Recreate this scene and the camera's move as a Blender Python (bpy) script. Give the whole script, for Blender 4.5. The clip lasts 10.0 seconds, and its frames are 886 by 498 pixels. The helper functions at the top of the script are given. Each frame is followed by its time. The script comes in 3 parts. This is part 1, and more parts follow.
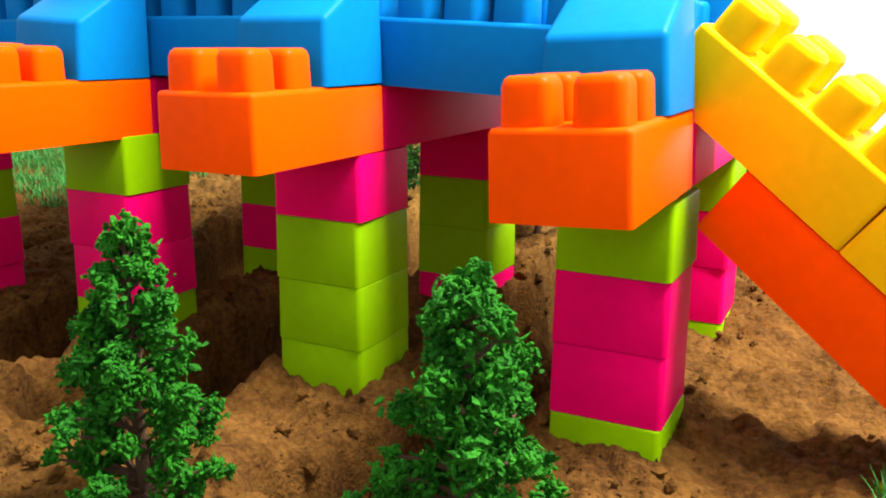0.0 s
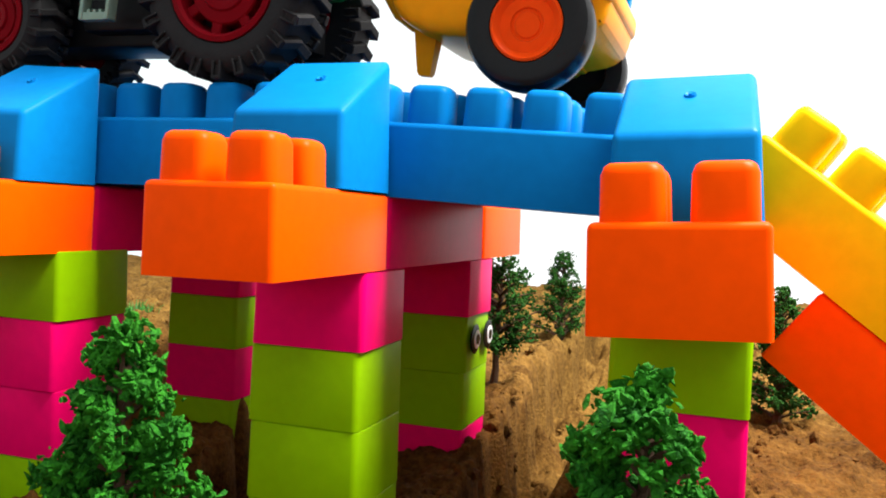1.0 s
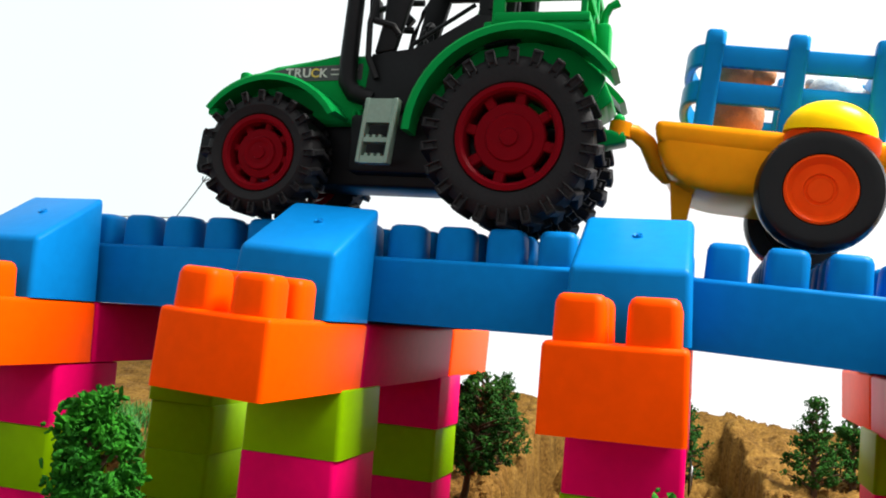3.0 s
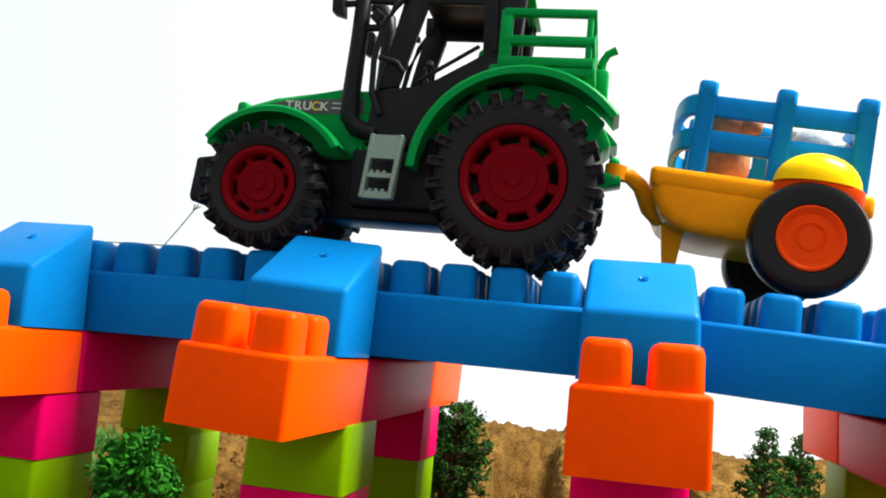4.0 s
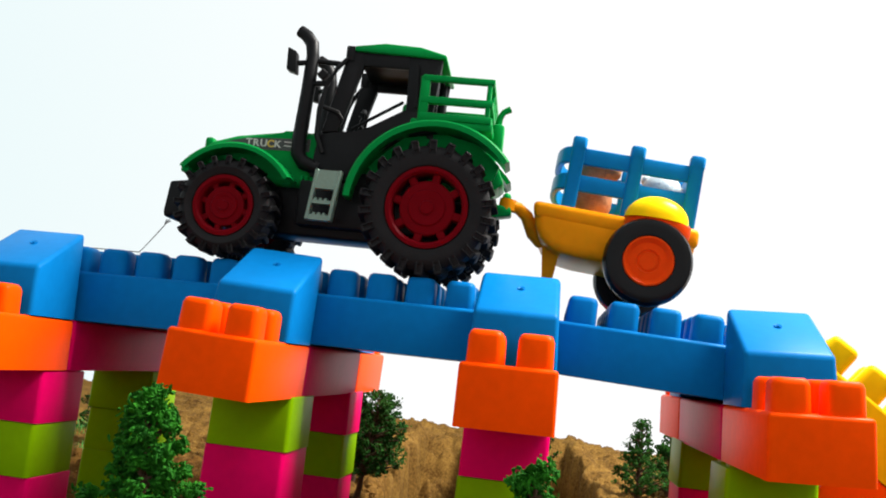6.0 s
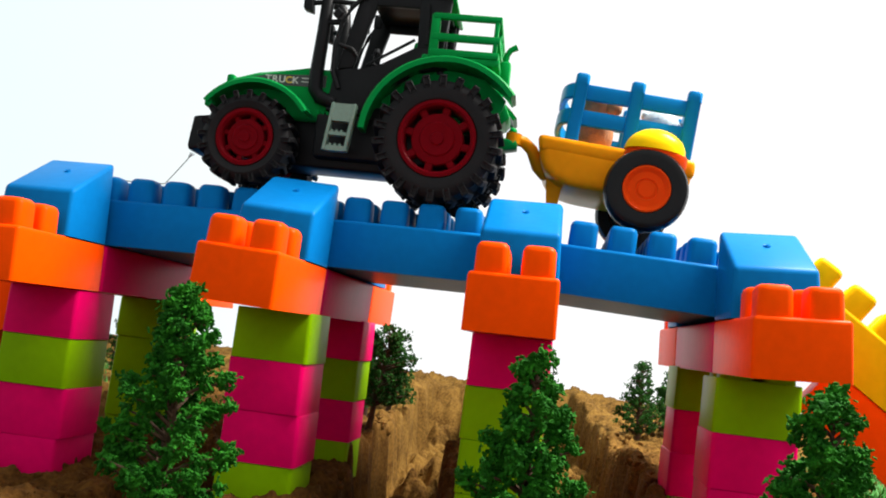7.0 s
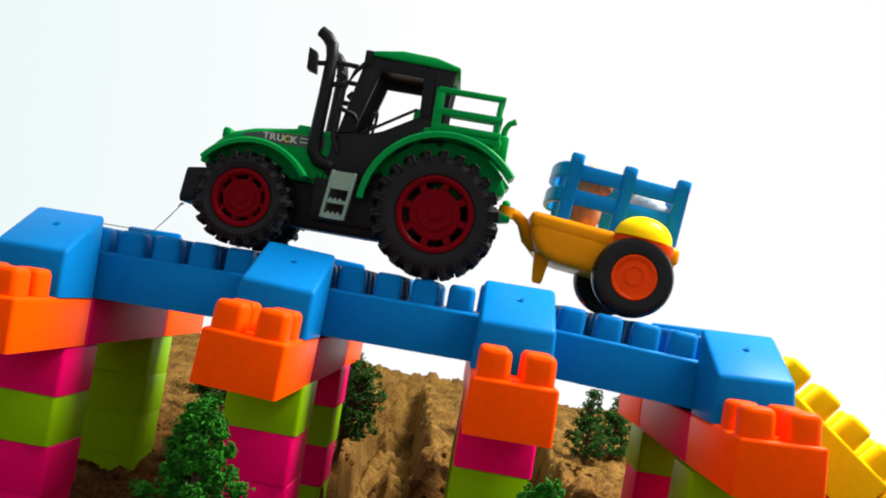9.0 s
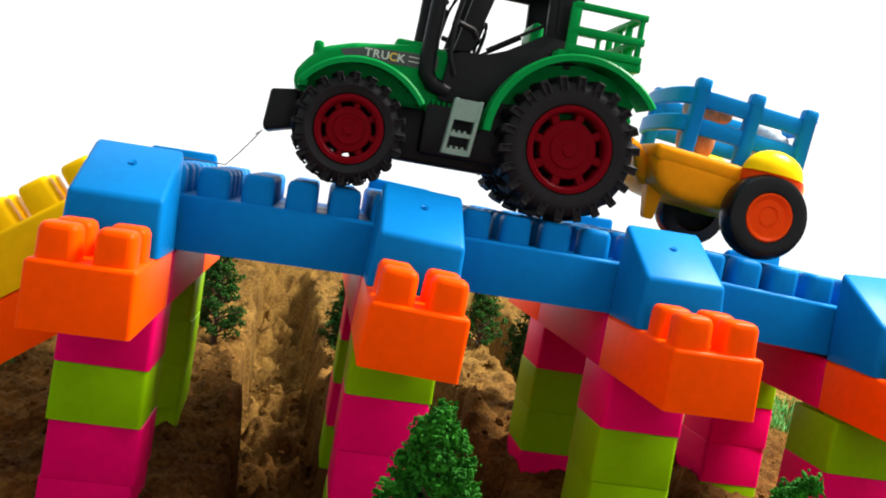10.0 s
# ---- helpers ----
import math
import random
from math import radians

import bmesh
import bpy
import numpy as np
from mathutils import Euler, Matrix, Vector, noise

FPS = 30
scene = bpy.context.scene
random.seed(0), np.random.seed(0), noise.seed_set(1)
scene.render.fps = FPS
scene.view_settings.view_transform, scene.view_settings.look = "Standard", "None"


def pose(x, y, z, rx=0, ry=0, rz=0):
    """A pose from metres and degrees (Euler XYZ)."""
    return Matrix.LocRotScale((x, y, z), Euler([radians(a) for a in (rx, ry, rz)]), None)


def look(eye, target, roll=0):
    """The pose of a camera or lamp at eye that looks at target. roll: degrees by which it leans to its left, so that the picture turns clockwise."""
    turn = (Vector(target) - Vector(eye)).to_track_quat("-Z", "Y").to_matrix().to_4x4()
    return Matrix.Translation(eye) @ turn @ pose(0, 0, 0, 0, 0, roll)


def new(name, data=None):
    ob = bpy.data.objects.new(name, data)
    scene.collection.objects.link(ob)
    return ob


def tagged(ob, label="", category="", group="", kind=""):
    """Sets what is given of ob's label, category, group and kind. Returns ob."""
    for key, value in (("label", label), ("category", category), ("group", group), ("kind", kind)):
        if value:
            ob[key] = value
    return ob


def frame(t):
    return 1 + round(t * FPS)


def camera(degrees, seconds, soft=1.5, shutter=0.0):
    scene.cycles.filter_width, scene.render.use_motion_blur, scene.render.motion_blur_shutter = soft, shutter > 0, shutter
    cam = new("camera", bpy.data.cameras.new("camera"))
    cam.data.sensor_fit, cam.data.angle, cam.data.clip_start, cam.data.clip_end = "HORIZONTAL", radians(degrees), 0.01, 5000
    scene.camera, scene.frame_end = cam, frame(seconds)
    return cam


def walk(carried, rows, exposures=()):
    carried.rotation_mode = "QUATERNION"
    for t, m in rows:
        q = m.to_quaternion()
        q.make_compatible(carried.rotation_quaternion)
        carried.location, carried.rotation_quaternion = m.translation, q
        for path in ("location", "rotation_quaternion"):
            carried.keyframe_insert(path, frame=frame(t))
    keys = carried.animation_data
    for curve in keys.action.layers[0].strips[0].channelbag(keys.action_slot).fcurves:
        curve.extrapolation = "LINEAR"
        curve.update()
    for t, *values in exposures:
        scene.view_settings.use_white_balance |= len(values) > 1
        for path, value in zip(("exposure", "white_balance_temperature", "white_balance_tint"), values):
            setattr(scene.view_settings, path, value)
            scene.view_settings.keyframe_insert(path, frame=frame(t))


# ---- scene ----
def turned(x, y, z, yaw, pitch, roll):
    """Camera pose from its place, heading to the left, tilt up and lean, in degrees."""
    return pose(x, y, z, 90 + pitch, 0, yaw) @ pose(0, 0, 0, 0, 0, roll)


cam = camera(54.0, 10.0, soft=1.9)
PATH = [
    (0.0, turned(0.4085, -0.4636, 0.2254, 27.33, -13.46, 0.49)),
    (0.5, turned(0.3652, -0.4618, 0.2178, 17.96, -5.02, 2.03)),
    (1.0, turned(0.3051, -0.4356, 0.1890, 18.55, -2.09, 2.67)),
    (1.5, turned(0.2540, -0.4305, 0.2209, 17.44, -0.43, 1.44)),
    (2.0, turned(0.2086, -0.4360, 0.2471, 17.56, 4.39, 2.45)),
    (2.5, turned(0.1920, -0.4489, 0.2424, 17.63, 7.80, 3.45)),
    (3.0, turned(0.1347, -0.5038, 0.2043, 17.14, 4.65, 4.58)),
    (4.5, turned(0.0888, -0.5250, 0.2163, 10.29, 8.25, 6.01)),
    (5.0, turned(0.0983, -0.5290, 0.2212, 9.29, 9.75, 6.98)),
    (6.5, turned(0.1262, -0.7215, 0.1720, 7.22, 6.31, 6.12)),
    (7.0, turned(0.1285, -0.7108, 0.1530, 7.85, 5.69, 6.62)),
    (7.5, turned(0.1425, -0.7168, 0.1519, 8.56, 4.17, 6.99)),
    (8.0, turned(0.1444, -0.7211, 0.1531, 8.93, 4.33, 7.41)),
    (8.5, turned(0.1130, -0.7279, 0.2088, 8.46, 4.93, 8.96)),
    (9.0, turned(0.0612, -0.7379, 0.2509, 2.75, 3.02, 9.79)),
    (9.5, turned(-0.0774, -0.7098, 0.2551, -4.66, -2.49, 10.20)),
    (10.0, turned(-0.1669, -0.6426, 0.2765, -8.50, -4.19, 9.73)),
]
walk(cam, PATH, exposures=[(0.0, 0.56), (0.5, 0.54), (1.5, 0.3), (2.5, 0.22), (4.5, 0.18), (6.5, 0.03), (7.5, 0.2), (8.5, 0.08), (9.0, 0.0), (9.5, 0.08), (10.0, 0.3)])
# ---- light ----
world = bpy.data.worlds.new("white_studio")
scene.world = world
world.use_nodes = True
wn, wl = world.node_tree.nodes, world.node_tree.links
bg = wn["Background"]
coord = wn.new("ShaderNodeTexCoord")
sep = wn.new("ShaderNodeSeparateXYZ")
wl.new(coord.outputs["Generated"], sep.inputs[0])
rampn = wn.new("ShaderNodeMapRange")
rampn.inputs["From Min"].default_value, rampn.inputs["From Max"].default_value = 0.10, 0.62
rampn.inputs["To Min"].default_value, rampn.inputs["To Max"].default_value = 0.78, 1.0
wl.new(sep.outputs["Y"], rampn.inputs["Value"])
tone = wn.new("ShaderNodeMix")
tone.data_type = "RGBA"
tone.inputs["A"].default_value = (0.82, 0.93, 0.94, 1)
tone.inputs["B"].default_value = (1.0, 1.0, 1.0, 1)
side = wn.new("ShaderNodeMapRange")
side.inputs["From Min"].default_value, side.inputs["From Max"].default_value = -0.6, -0.1
wl.new(sep.outputs["X"], side.inputs["Value"])
wl.new(side.outputs["Result"], tone.inputs["Factor"])
wl.new(tone.outputs["Result"], bg.inputs["Color"])
wl.new(rampn.outputs["Result"], bg.inputs["Strength"])


def area_lamp(name, eye, target, size, watts, color=(1, 1, 1)):
    data = bpy.data.lights.new(name, "AREA")
    data.size, data.energy, data.color = size, watts, color
    ob = new(name, data)
    ob.matrix_world = look(eye, target)
    return ob


area_lamp("ceiling_lamp", (0.80, 0.16, 1.42), (0.0, 0.05, 0.15), 0.45, 70, (1.0, 0.96, 0.90))

# ---- materials ----


def material(name, color, rough=0.35, grain=0.0, grain_scale=60.0, bump=0.0, bump_scale=300.0, metal=0.0, second=None, coat=0.0, sub=0.0, spec=0.35):
    """A Principled surface with two scales of colour variation and a fine relief."""
    m = bpy.data.materials.new(name)
    m.use_nodes = True
    n, l = m.node_tree.nodes, m.node_tree.links
    b = n["Principled BSDF"]
    b.inputs["Roughness"].default_value, b.inputs["Metallic"].default_value = rough, metal
    b.inputs["Coat Weight"].default_value = coat
    b.inputs["Specular IOR Level"].default_value = spec
    if sub:
        b.inputs["Subsurface Weight"].default_value = sub
        b.inputs["Subsurface Radius"].default_value = (0.006, 0.004, 0.003)
        b.inputs["Subsurface Scale"].default_value = 1.0
    tc = n.new("ShaderNodeTexCoord")
    if grain:
        big, small = n.new("ShaderNodeTexNoise"), n.new("ShaderNodeTexNoise")
        big.inputs["Scale"].default_value, small.inputs["Scale"].default_value = grain_scale, grain_scale * 9
        big.inputs["Detail"].default_value = small.inputs["Detail"].default_value = 4
        for t in (big, small):
            l.new(tc.outputs["Object"], t.inputs["Vector"])
        add = n.new("ShaderNodeMath")
        add.operation = "ADD"
        l.new(big.outputs["Fac"], add.inputs[0])
        l.new(small.outputs["Fac"], add.inputs[1])
        half = n.new("ShaderNodeMapRange")
        half.inputs["From Min"].default_value, half.inputs["From Max"].default_value = 0.7, 1.3
        l.new(add.outputs[0], half.inputs["Value"])
        mix = n.new("ShaderNodeMix")
        mix.data_type = "RGBA"
        other = second or tuple(c * (1 - grain) for c in color)
        mix.inputs["A"].default_value, mix.inputs["B"].default_value = (*other, 1), (*color, 1)
        l.new(half.outputs["Result"], mix.inputs["Factor"])
        l.new(mix.outputs["Result"], b.inputs["Base Color"])
    else:
        b.inputs["Base Color"].default_value = (*color, 1)
    if bump:
        t = n.new("ShaderNodeTexNoise")
        t.inputs["Scale"].default_value, t.inputs["Detail"].default_value = bump_scale, 5
        l.new(tc.outputs["Object"], t.inputs["Vector"])
        bn = n.new("ShaderNodeBump")
        bn.inputs["Strength"].default_value, bn.inputs["Distance"].default_value = bump, 0.002
        l.new(t.outputs["Fac"], bn.inputs["Height"])
        l.new(bn.outputs["Normal"], b.inputs["Normal"])
    return m


def plastic(name, color, rough=0.36):
    """Moulded toy plastic, whose reflections take on a little of its own colour."""
    m = material(name, color, rough, grain=0.12, grain_scale=14, bump=0.05, bump_scale=120, spec=0.055)
    m.node_tree.nodes["Principled BSDF"].inputs["Specular Tint"].default_value = (*(0.25 + 0.75 * c for c in color), 1)
    return m


BLUE = plastic("blue_plastic", (0.002, 0.158, 0.45))
ORANGE = plastic("orange_plastic", (1.0, 0.075, 0.0))
PINK = plastic("pink_plastic", (0.74, 0.001, 0.115))
GREEN = plastic("lime_plastic", (0.20, 0.40, 0.001))
YELLOW = plastic("yellow_plastic", (0.93, 0.53, 0.003))
TRACTOR_GREEN = plastic("tractor_green_plastic", (0.003, 0.25, 0.05), 0.28)
BLACK = material("black_plastic", (0.0055, 0.006, 0.007), 0.42, grain=0.3, grain_scale=40, bump=0.06, spec=0.13)
RUBBER = material("black_rubber", (0.011, 0.011, 0.012), 0.6, grain=0.4, grain_scale=70, bump=0.15, bump_scale=500, spec=0.15)
SHINY_BLACK = material("glossy_black_plastic", (0.006, 0.0065, 0.007), 0.26, grain=0.3, grain_scale=60, spec=0.16)
RED = plastic("red_plastic", (0.15, 0.002, 0.006), 0.32)
GREY_GREEN = material("silver_green_paint", (0.19, 0.29, 0.23), 0.35, grain=0.2, grain_scale=60, metal=0.2)
CART_YELLOW = plastic("trailer_yellow_plastic", (0.86, 0.30, 0.006), 0.28)
CART_LEMON = plastic("lemon_plastic", (0.93, 0.58, 0.004), 0.28)
CART_BLUE = plastic("trailer_blue_plastic", (0.006, 0.20, 0.52), 0.3)
CART_ORANGE = plastic("hub_orange_plastic", (0.80, 0.065, 0.005), 0.3)
FUR = material("tan_moulded_plastic", (0.50, 0.22, 0.09), 0.55, grain=0.4, grain_scale=160, bump=0.4, bump_scale=500)
PALE = material("pale_moulded_plastic", (0.52, 0.60, 0.62), 0.5, grain=0.3, grain_scale=160, bump=0.3, bump_scale=400)
WHITE = material("white_plastic", (0.8, 0.8, 0.8), 0.3)
DECAL_GREY = material("grey_decal", (0.05, 0.055, 0.055), 0.4, grain=0.3, grain_scale=200)
DECAL_WHITE = material("white_decal", (0.5, 0.5, 0.46), 0.4)
DECAL_GOLD = material("gold_decal", (0.62, 0.42, 0.06), 0.4)
SAND = material("sand", (0.150, 0.068, 0.0130), 0.95, grain=0.5, grain_scale=26, second=(0.040, 0.0150, 0.0026), spec=0.1, bump=1.0, bump_scale=420)


def pale_far_sand(m):
    """The sand farther back is pale yellow, with a patchy border to the darker brown sand in front."""
    nodes, links = m.node_tree.nodes, m.node_tree.links
    base = nodes["Principled BSDF"].inputs["Base Color"]
    near_tone = base.links[0].from_socket
    where, split, patch, total, reach, mix = (nodes.new("ShaderNode" + k) for k in ("TexCoord", "SeparateXYZ", "TexNoise", "Math", "MapRange", "Mix"))
    links.new(where.outputs["Object"], split.inputs[0])
    links.new(where.outputs["Object"], patch.inputs["Vector"])
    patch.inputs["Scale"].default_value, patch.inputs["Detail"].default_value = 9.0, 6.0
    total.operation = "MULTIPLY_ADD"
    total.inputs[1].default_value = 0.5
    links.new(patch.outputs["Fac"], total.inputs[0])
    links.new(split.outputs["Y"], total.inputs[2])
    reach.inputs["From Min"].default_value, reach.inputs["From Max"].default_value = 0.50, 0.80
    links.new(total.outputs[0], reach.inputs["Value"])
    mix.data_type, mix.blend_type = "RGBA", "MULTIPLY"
    # colour factor of the paler, yellower sand at the back
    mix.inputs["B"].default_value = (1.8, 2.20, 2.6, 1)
    links.new(near_tone, mix.inputs["A"])
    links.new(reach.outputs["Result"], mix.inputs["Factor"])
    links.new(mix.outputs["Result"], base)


pale_far_sand(SAND)
BARK = material("brown_bark", (0.10, 0.055, 0.03), 0.9, grain=0.5, grain_scale=200, bump=0.5)
LEAF = material("green_foam_leaf", (0.024, 0.185, 0.007), 0.75, grain=0.75, grain_scale=120, second=(0.006, 0.06, 0.006), bump=0.6, bump_scale=700, spec=0.1)
LEAF_DARK = material("dark_green_foam_leaf", (0.026, 0.11, 0.012), 0.8, grain=0.75, grain_scale=120, second=(0.007, 0.034, 0.006), bump=0.6, bump_scale=700, spec=0.1)
TURF = material("green_turf", (0.06, 0.30, 0.04), 0.6, grain=0.6, grain_scale=60, second=(0.015, 0.11, 0.015))
PAPER = material("white_paper", (0.86, 0.87, 0.87), 0.8, grain=0.04, grain_scale=3, bump=0.05)
BOARD = material("dark_board", (0.035, 0.03, 0.028), 0.6, grain=0.4, grain_scale=40, bump=0.2)
THREAD = material("grey_thread", (0.18, 0.17, 0.16), 0.8)

# ---- tools for building ----


def smooth(bm, angle=35):
    for f in bm.faces:
        f.smooth = True
    limit = radians(angle)
    for e in bm.edges:
        e.smooth = len(e.link_faces) == 2 and e.calc_face_angle(0) < limit


def make_mesh(name, bm, mat, angle=35):
    bmesh.ops.recalc_face_normals(bm, faces=bm.faces)
    smooth(bm, angle)
    me = bpy.data.meshes.new(name)
    bm.to_mesh(me)
    bm.free()
    me.materials.append(mat)
    return me


def part(name, bm, mat, parent, label="", m=None, angle=35):
    me = make_mesh(name, bm, mat, angle) if isinstance(bm, bmesh.types.BMesh) else bm
    ob = new(name, me)
    ob.parent = parent
    if m is not None:
        ob.matrix_basis = m
    return tagged(ob, label)


def thing(name, m, label, category, group="", kind=""):
    ob = new(name)
    ob.empty_display_size = 0.01
    ob.matrix_basis = m
    return tagged(ob, label, category, group, kind)


def single(name, bm, mat, m, label, category, group="", kind="", angle=35):
    ob = new(name, make_mesh(name, bm, mat, angle))
    ob.matrix_basis = m
    return tagged(ob, label, category, group, kind)


def add_box(bm, x0, x1, y0, y1, z0, z1, bevel=0.0, seg=2, m=None):
    r = bmesh.ops.create_cube(bm, size=1)
    vs = r["verts"]
    for v in vs:
        v.co = Vector((x0 + (v.co.x + 0.5) * (x1 - x0), y0 + (v.co.y + 0.5) * (y1 - y0), z0 + (v.co.z + 0.5) * (z1 - z0)))
    if m is not None:
        bmesh.ops.transform(bm, matrix=m, verts=vs)
    if bevel:
        es = list({e for v in vs for e in v.link_edges})
        bmesh.ops.bevel(bm, geom=es, offset=bevel, segments=seg, profile=0.5, affect="EDGES")
    return bm


def add_loft(bm, rings, cap=True, close=True):
    """Skin over rings of points, each of the same count."""
    made = [[bm.verts.new(p) for p in ring] for ring in rings]
    n = len(made[0])
    for a, b in zip(made, made[1:]):
        for i in range(n if close else n - 1):
            j = (i + 1) % n
            bm.faces.new((a[i], a[j], b[j], b[i]))
    if cap:
        bm.faces.new(list(reversed(made[0])))
        bm.faces.new(made[-1])
    return bm


def add_prism(bm, outline, y0, y1, bevel=0.0, seg=2):
    """An outline of (x, z) drawn out from y0 to y1."""
    a = [bm.verts.new((x, y0, z)) for x, z in outline]
    b = [bm.verts.new((x, y1, z)) for x, z in outline]
    n = len(a)
    fs = [bm.faces.new(a), bm.faces.new(list(reversed(b)))]
    for i in range(n):
        fs.append(bm.faces.new((a[i], b[i], b[(i + 1) % n], a[(i + 1) % n])))
    if bevel:
        es = list({e for f in fs for e in f.edges})
        bmesh.ops.bevel(bm, geom=es, offset=bevel, segments=seg, profile=0.5, affect="EDGES")
    return bm


def add_tube(bm, points, radius, sides=10, cap=True):
    """A round tube along points; radius is one number or one for each point."""
    pts = [Vector(p) for p in points]
    radii = radius if isinstance(radius, (list, tuple)) else [radius] * len(pts)
    rings, up = [], Vector((0.13, 0.21, 1)).normalized()
    for i, p in enumerate(pts):
        d = (pts[min(i + 1, len(pts) - 1)] - pts[max(i - 1, 0)]).normalized()
        if abs(d.dot(up)) > 0.95:
            up = Vector((1, 0.1, 0.05)).normalized()
        u = d.cross(up).normalized()
        v = d.cross(u)
        rings.append([p + radii[i] * (math.cos(2 * math.pi * k / sides) * u + math.sin(2 * math.pi * k / sides) * v) for k in range(sides)])
    return add_loft(bm, rings, cap)


def add_lathe(bm, profile, steps=32, axis_m=None):
    """Turns a profile of (radius, y) about the y axis."""
    rings = [[Vector((r * math.cos(2 * math.pi * k / steps), y, r * math.sin(2 * math.pi * k / steps))) for k in range(steps)] for r, y in profile]
    if axis_m is not None:
        rings = [[axis_m @ p for p in ring] for ring in rings]
    return add_loft(bm, rings, cap=True)


# ---- toy bricks ----
P, W, H, STUD = 0.032, 0.064, 0.0410, 0.0212


def rounded_square(half, r, z, n=4):
    pts = []
    for qx, qy, a0 in ((1, 1, 0), (-1, 1, 90), (-1, -1, 180), (1, -1, 270)):
        for k in range(n + 1):
            a = radians(a0 + 90 * k / n)
            pts.append(Vector((qx * (half - r) + r * math.cos(a), qy * (half - r) + r * math.sin(a), z)))
    return pts


def stud_mesh(name, mat):
    bm = bmesh.new()
    add_loft(bm, [rounded_square(0.0118, 0.0055, -0.0005), rounded_square(0.0114, 0.0055, STUD * 0.80), rounded_square(0.0103, 0.0052, STUD * 0.94), rounded_square(0.0086, 0.0046, STUD)])
    return make_mesh(name, bm, mat, 50)


def block_mesh(name, nx, ny, mat, h=H):
    """A brick's body, slightly wider at its foot, with rounded edges."""
    bm = bmesh.new()
    hx, hy = nx * P / 2 - 0.0002, ny * P / 2 - 0.0002
    r = bmesh.ops.create_cube(bm, size=2)
    for v in r["verts"]:
        t = 0.985 if v.co.z > 0 else 1.0
        v.co = Vector((v.co.x * (hx - (1 - t) * 0.03), v.co.y * (hy - (1 - t) * 0.03), (v.co.z + 1) / 2 * (h - 0.0003)))
    up = [e for e in bm.edges if abs(e.verts[0].co.z - e.verts[1].co.z) > 0.01]
    top = [e for e in bm.edges if min(v.co.z for v in e.verts) > 0.01]
    if nx == ny:  # stacked pillar bricks meet in fine joints
        bmesh.ops.bevel(bm, geom=up, offset=0.0034, segments=3, profile=0.5, affect="EDGES", clamp_overlap=True)
        top = [e for e in bm.edges if min(v.co.z for v in e.verts) > 0.01]
        bmesh.ops.bevel(bm, geom=top, offset=0.0009, segments=2, profile=0.5, affect="EDGES", clamp_overlap=True)
    else:
        bmesh.ops.bevel(bm, geom=up + top, offset=0.0030, segments=3, profile=0.5, affect="EDGES", clamp_overlap=True)
    return make_mesh(name, bm, mat, 50)


MESHES = {}


def brick(colour, nx, ny, m, label, group, studs=True, only=None):
    """A building brick with its studs as parts. only: which stud rows are bare."""
    mat = {"blue": BLUE, "orange": ORANGE, "pink": PINK, "green": GREEN, "yellow": YELLOW}[colour]
    key = (colour, nx, ny)
    if key not in MESHES:
        MESHES[key] = block_mesh(colour + "_body", nx, ny, mat)
    if colour not in MESHES:
        MESHES[colour] = stud_mesh(colour + "_stud", mat)
    ob = thing("toy_brick", m, label, "toy brick", group)
    part("body", MESHES[key], mat, ob)
    if studs:
        for i in range(nx):
            for j in range(ny):
                if only is None or only(i, j):
                    part("stud", MESHES[colour], mat, ob, m=pose((i + 0.5 - nx / 2) * P, (j + 0.5 - ny / 2) * P, H - 0.0003))
    return ob


# piers: place along the bridge, sideways shift, sinking, turn and lean in degrees
PIERS = [(-0.2945, -0.002, -0.0025, 0.2, -0.8), (-0.096, 0.0, 0.0, 0.0, 2.6), (0.096, 0.0, 0.0, 0.6, -0.5), (0.2835, 0.001, -0.0085, 0.8, -2.8)]
ZTOP = 0.2  # top of the crossbeams
FRONT = ["pink green pink pink", "green pink pink green", "pink green green green", "green pink pink green"]
REAR = ["green green green green", "pink green pink green", "pink green green pink", "green pink pink green"]
jit = random.Random(4)


def on_pier(k, lean=True):
    x, y, z, turn, tip = PIERS[k]
    return pose(x, y, ZTOP + z, 0, 0, turn) @ pose(0, 0, 0, 0, tip if lean else 0, 0)


for k, (front, rear) in enumerate(zip(FRONT, REAR)):
    for y, colours in ((0.0, front), (0.192, rear)):
        gap_under = 0.004 if k == 3 and y == 0 else 0.0  # the sunken pillar hangs a little below its crossbeam
        for n, colour in enumerate(colours.split()):
            m = on_pier(k, False) @ pose(jit.uniform(-0.0008, 0.0008), y + jit.uniform(-0.0008, 0.0008), -H * (n + 2) - gap_under, 0, 0, jit.uniform(-0.9, 0.9))
            brick(colour, 2, 2, m, {"pink": "hot pink plastic toy brick stacked in a bridge pillar", "green": "lime green plastic toy brick stacked in a bridge pillar"}[colour], "pillar bricks", studs=n == 0 and gap_under > 0)
    brick("orange", 2, 4, on_pier(k) @ pose(0, -0.064, -H, 0, 0, jit.uniform(-0.4, 0.4)), "bright orange plastic brick jutting out under the bridge deck", "crossbeam bricks", only=lambda i, j: j < 2)
    brick("pink", 2, 6, on_pier(k) @ pose(0, 0.096, -H), "hot pink plastic brick lying across under the deck", "crossbeam bricks", only=lambda i, j: False)
    brick("orange", 2, 4, on_pier(k) @ pose(0, 0.256, -H, 0, 0, jit.uniform(-0.6, 0.6)), "bright orange plastic brick jutting out under the bridge deck", "crossbeam bricks", only=lambda i, j: j > 1)


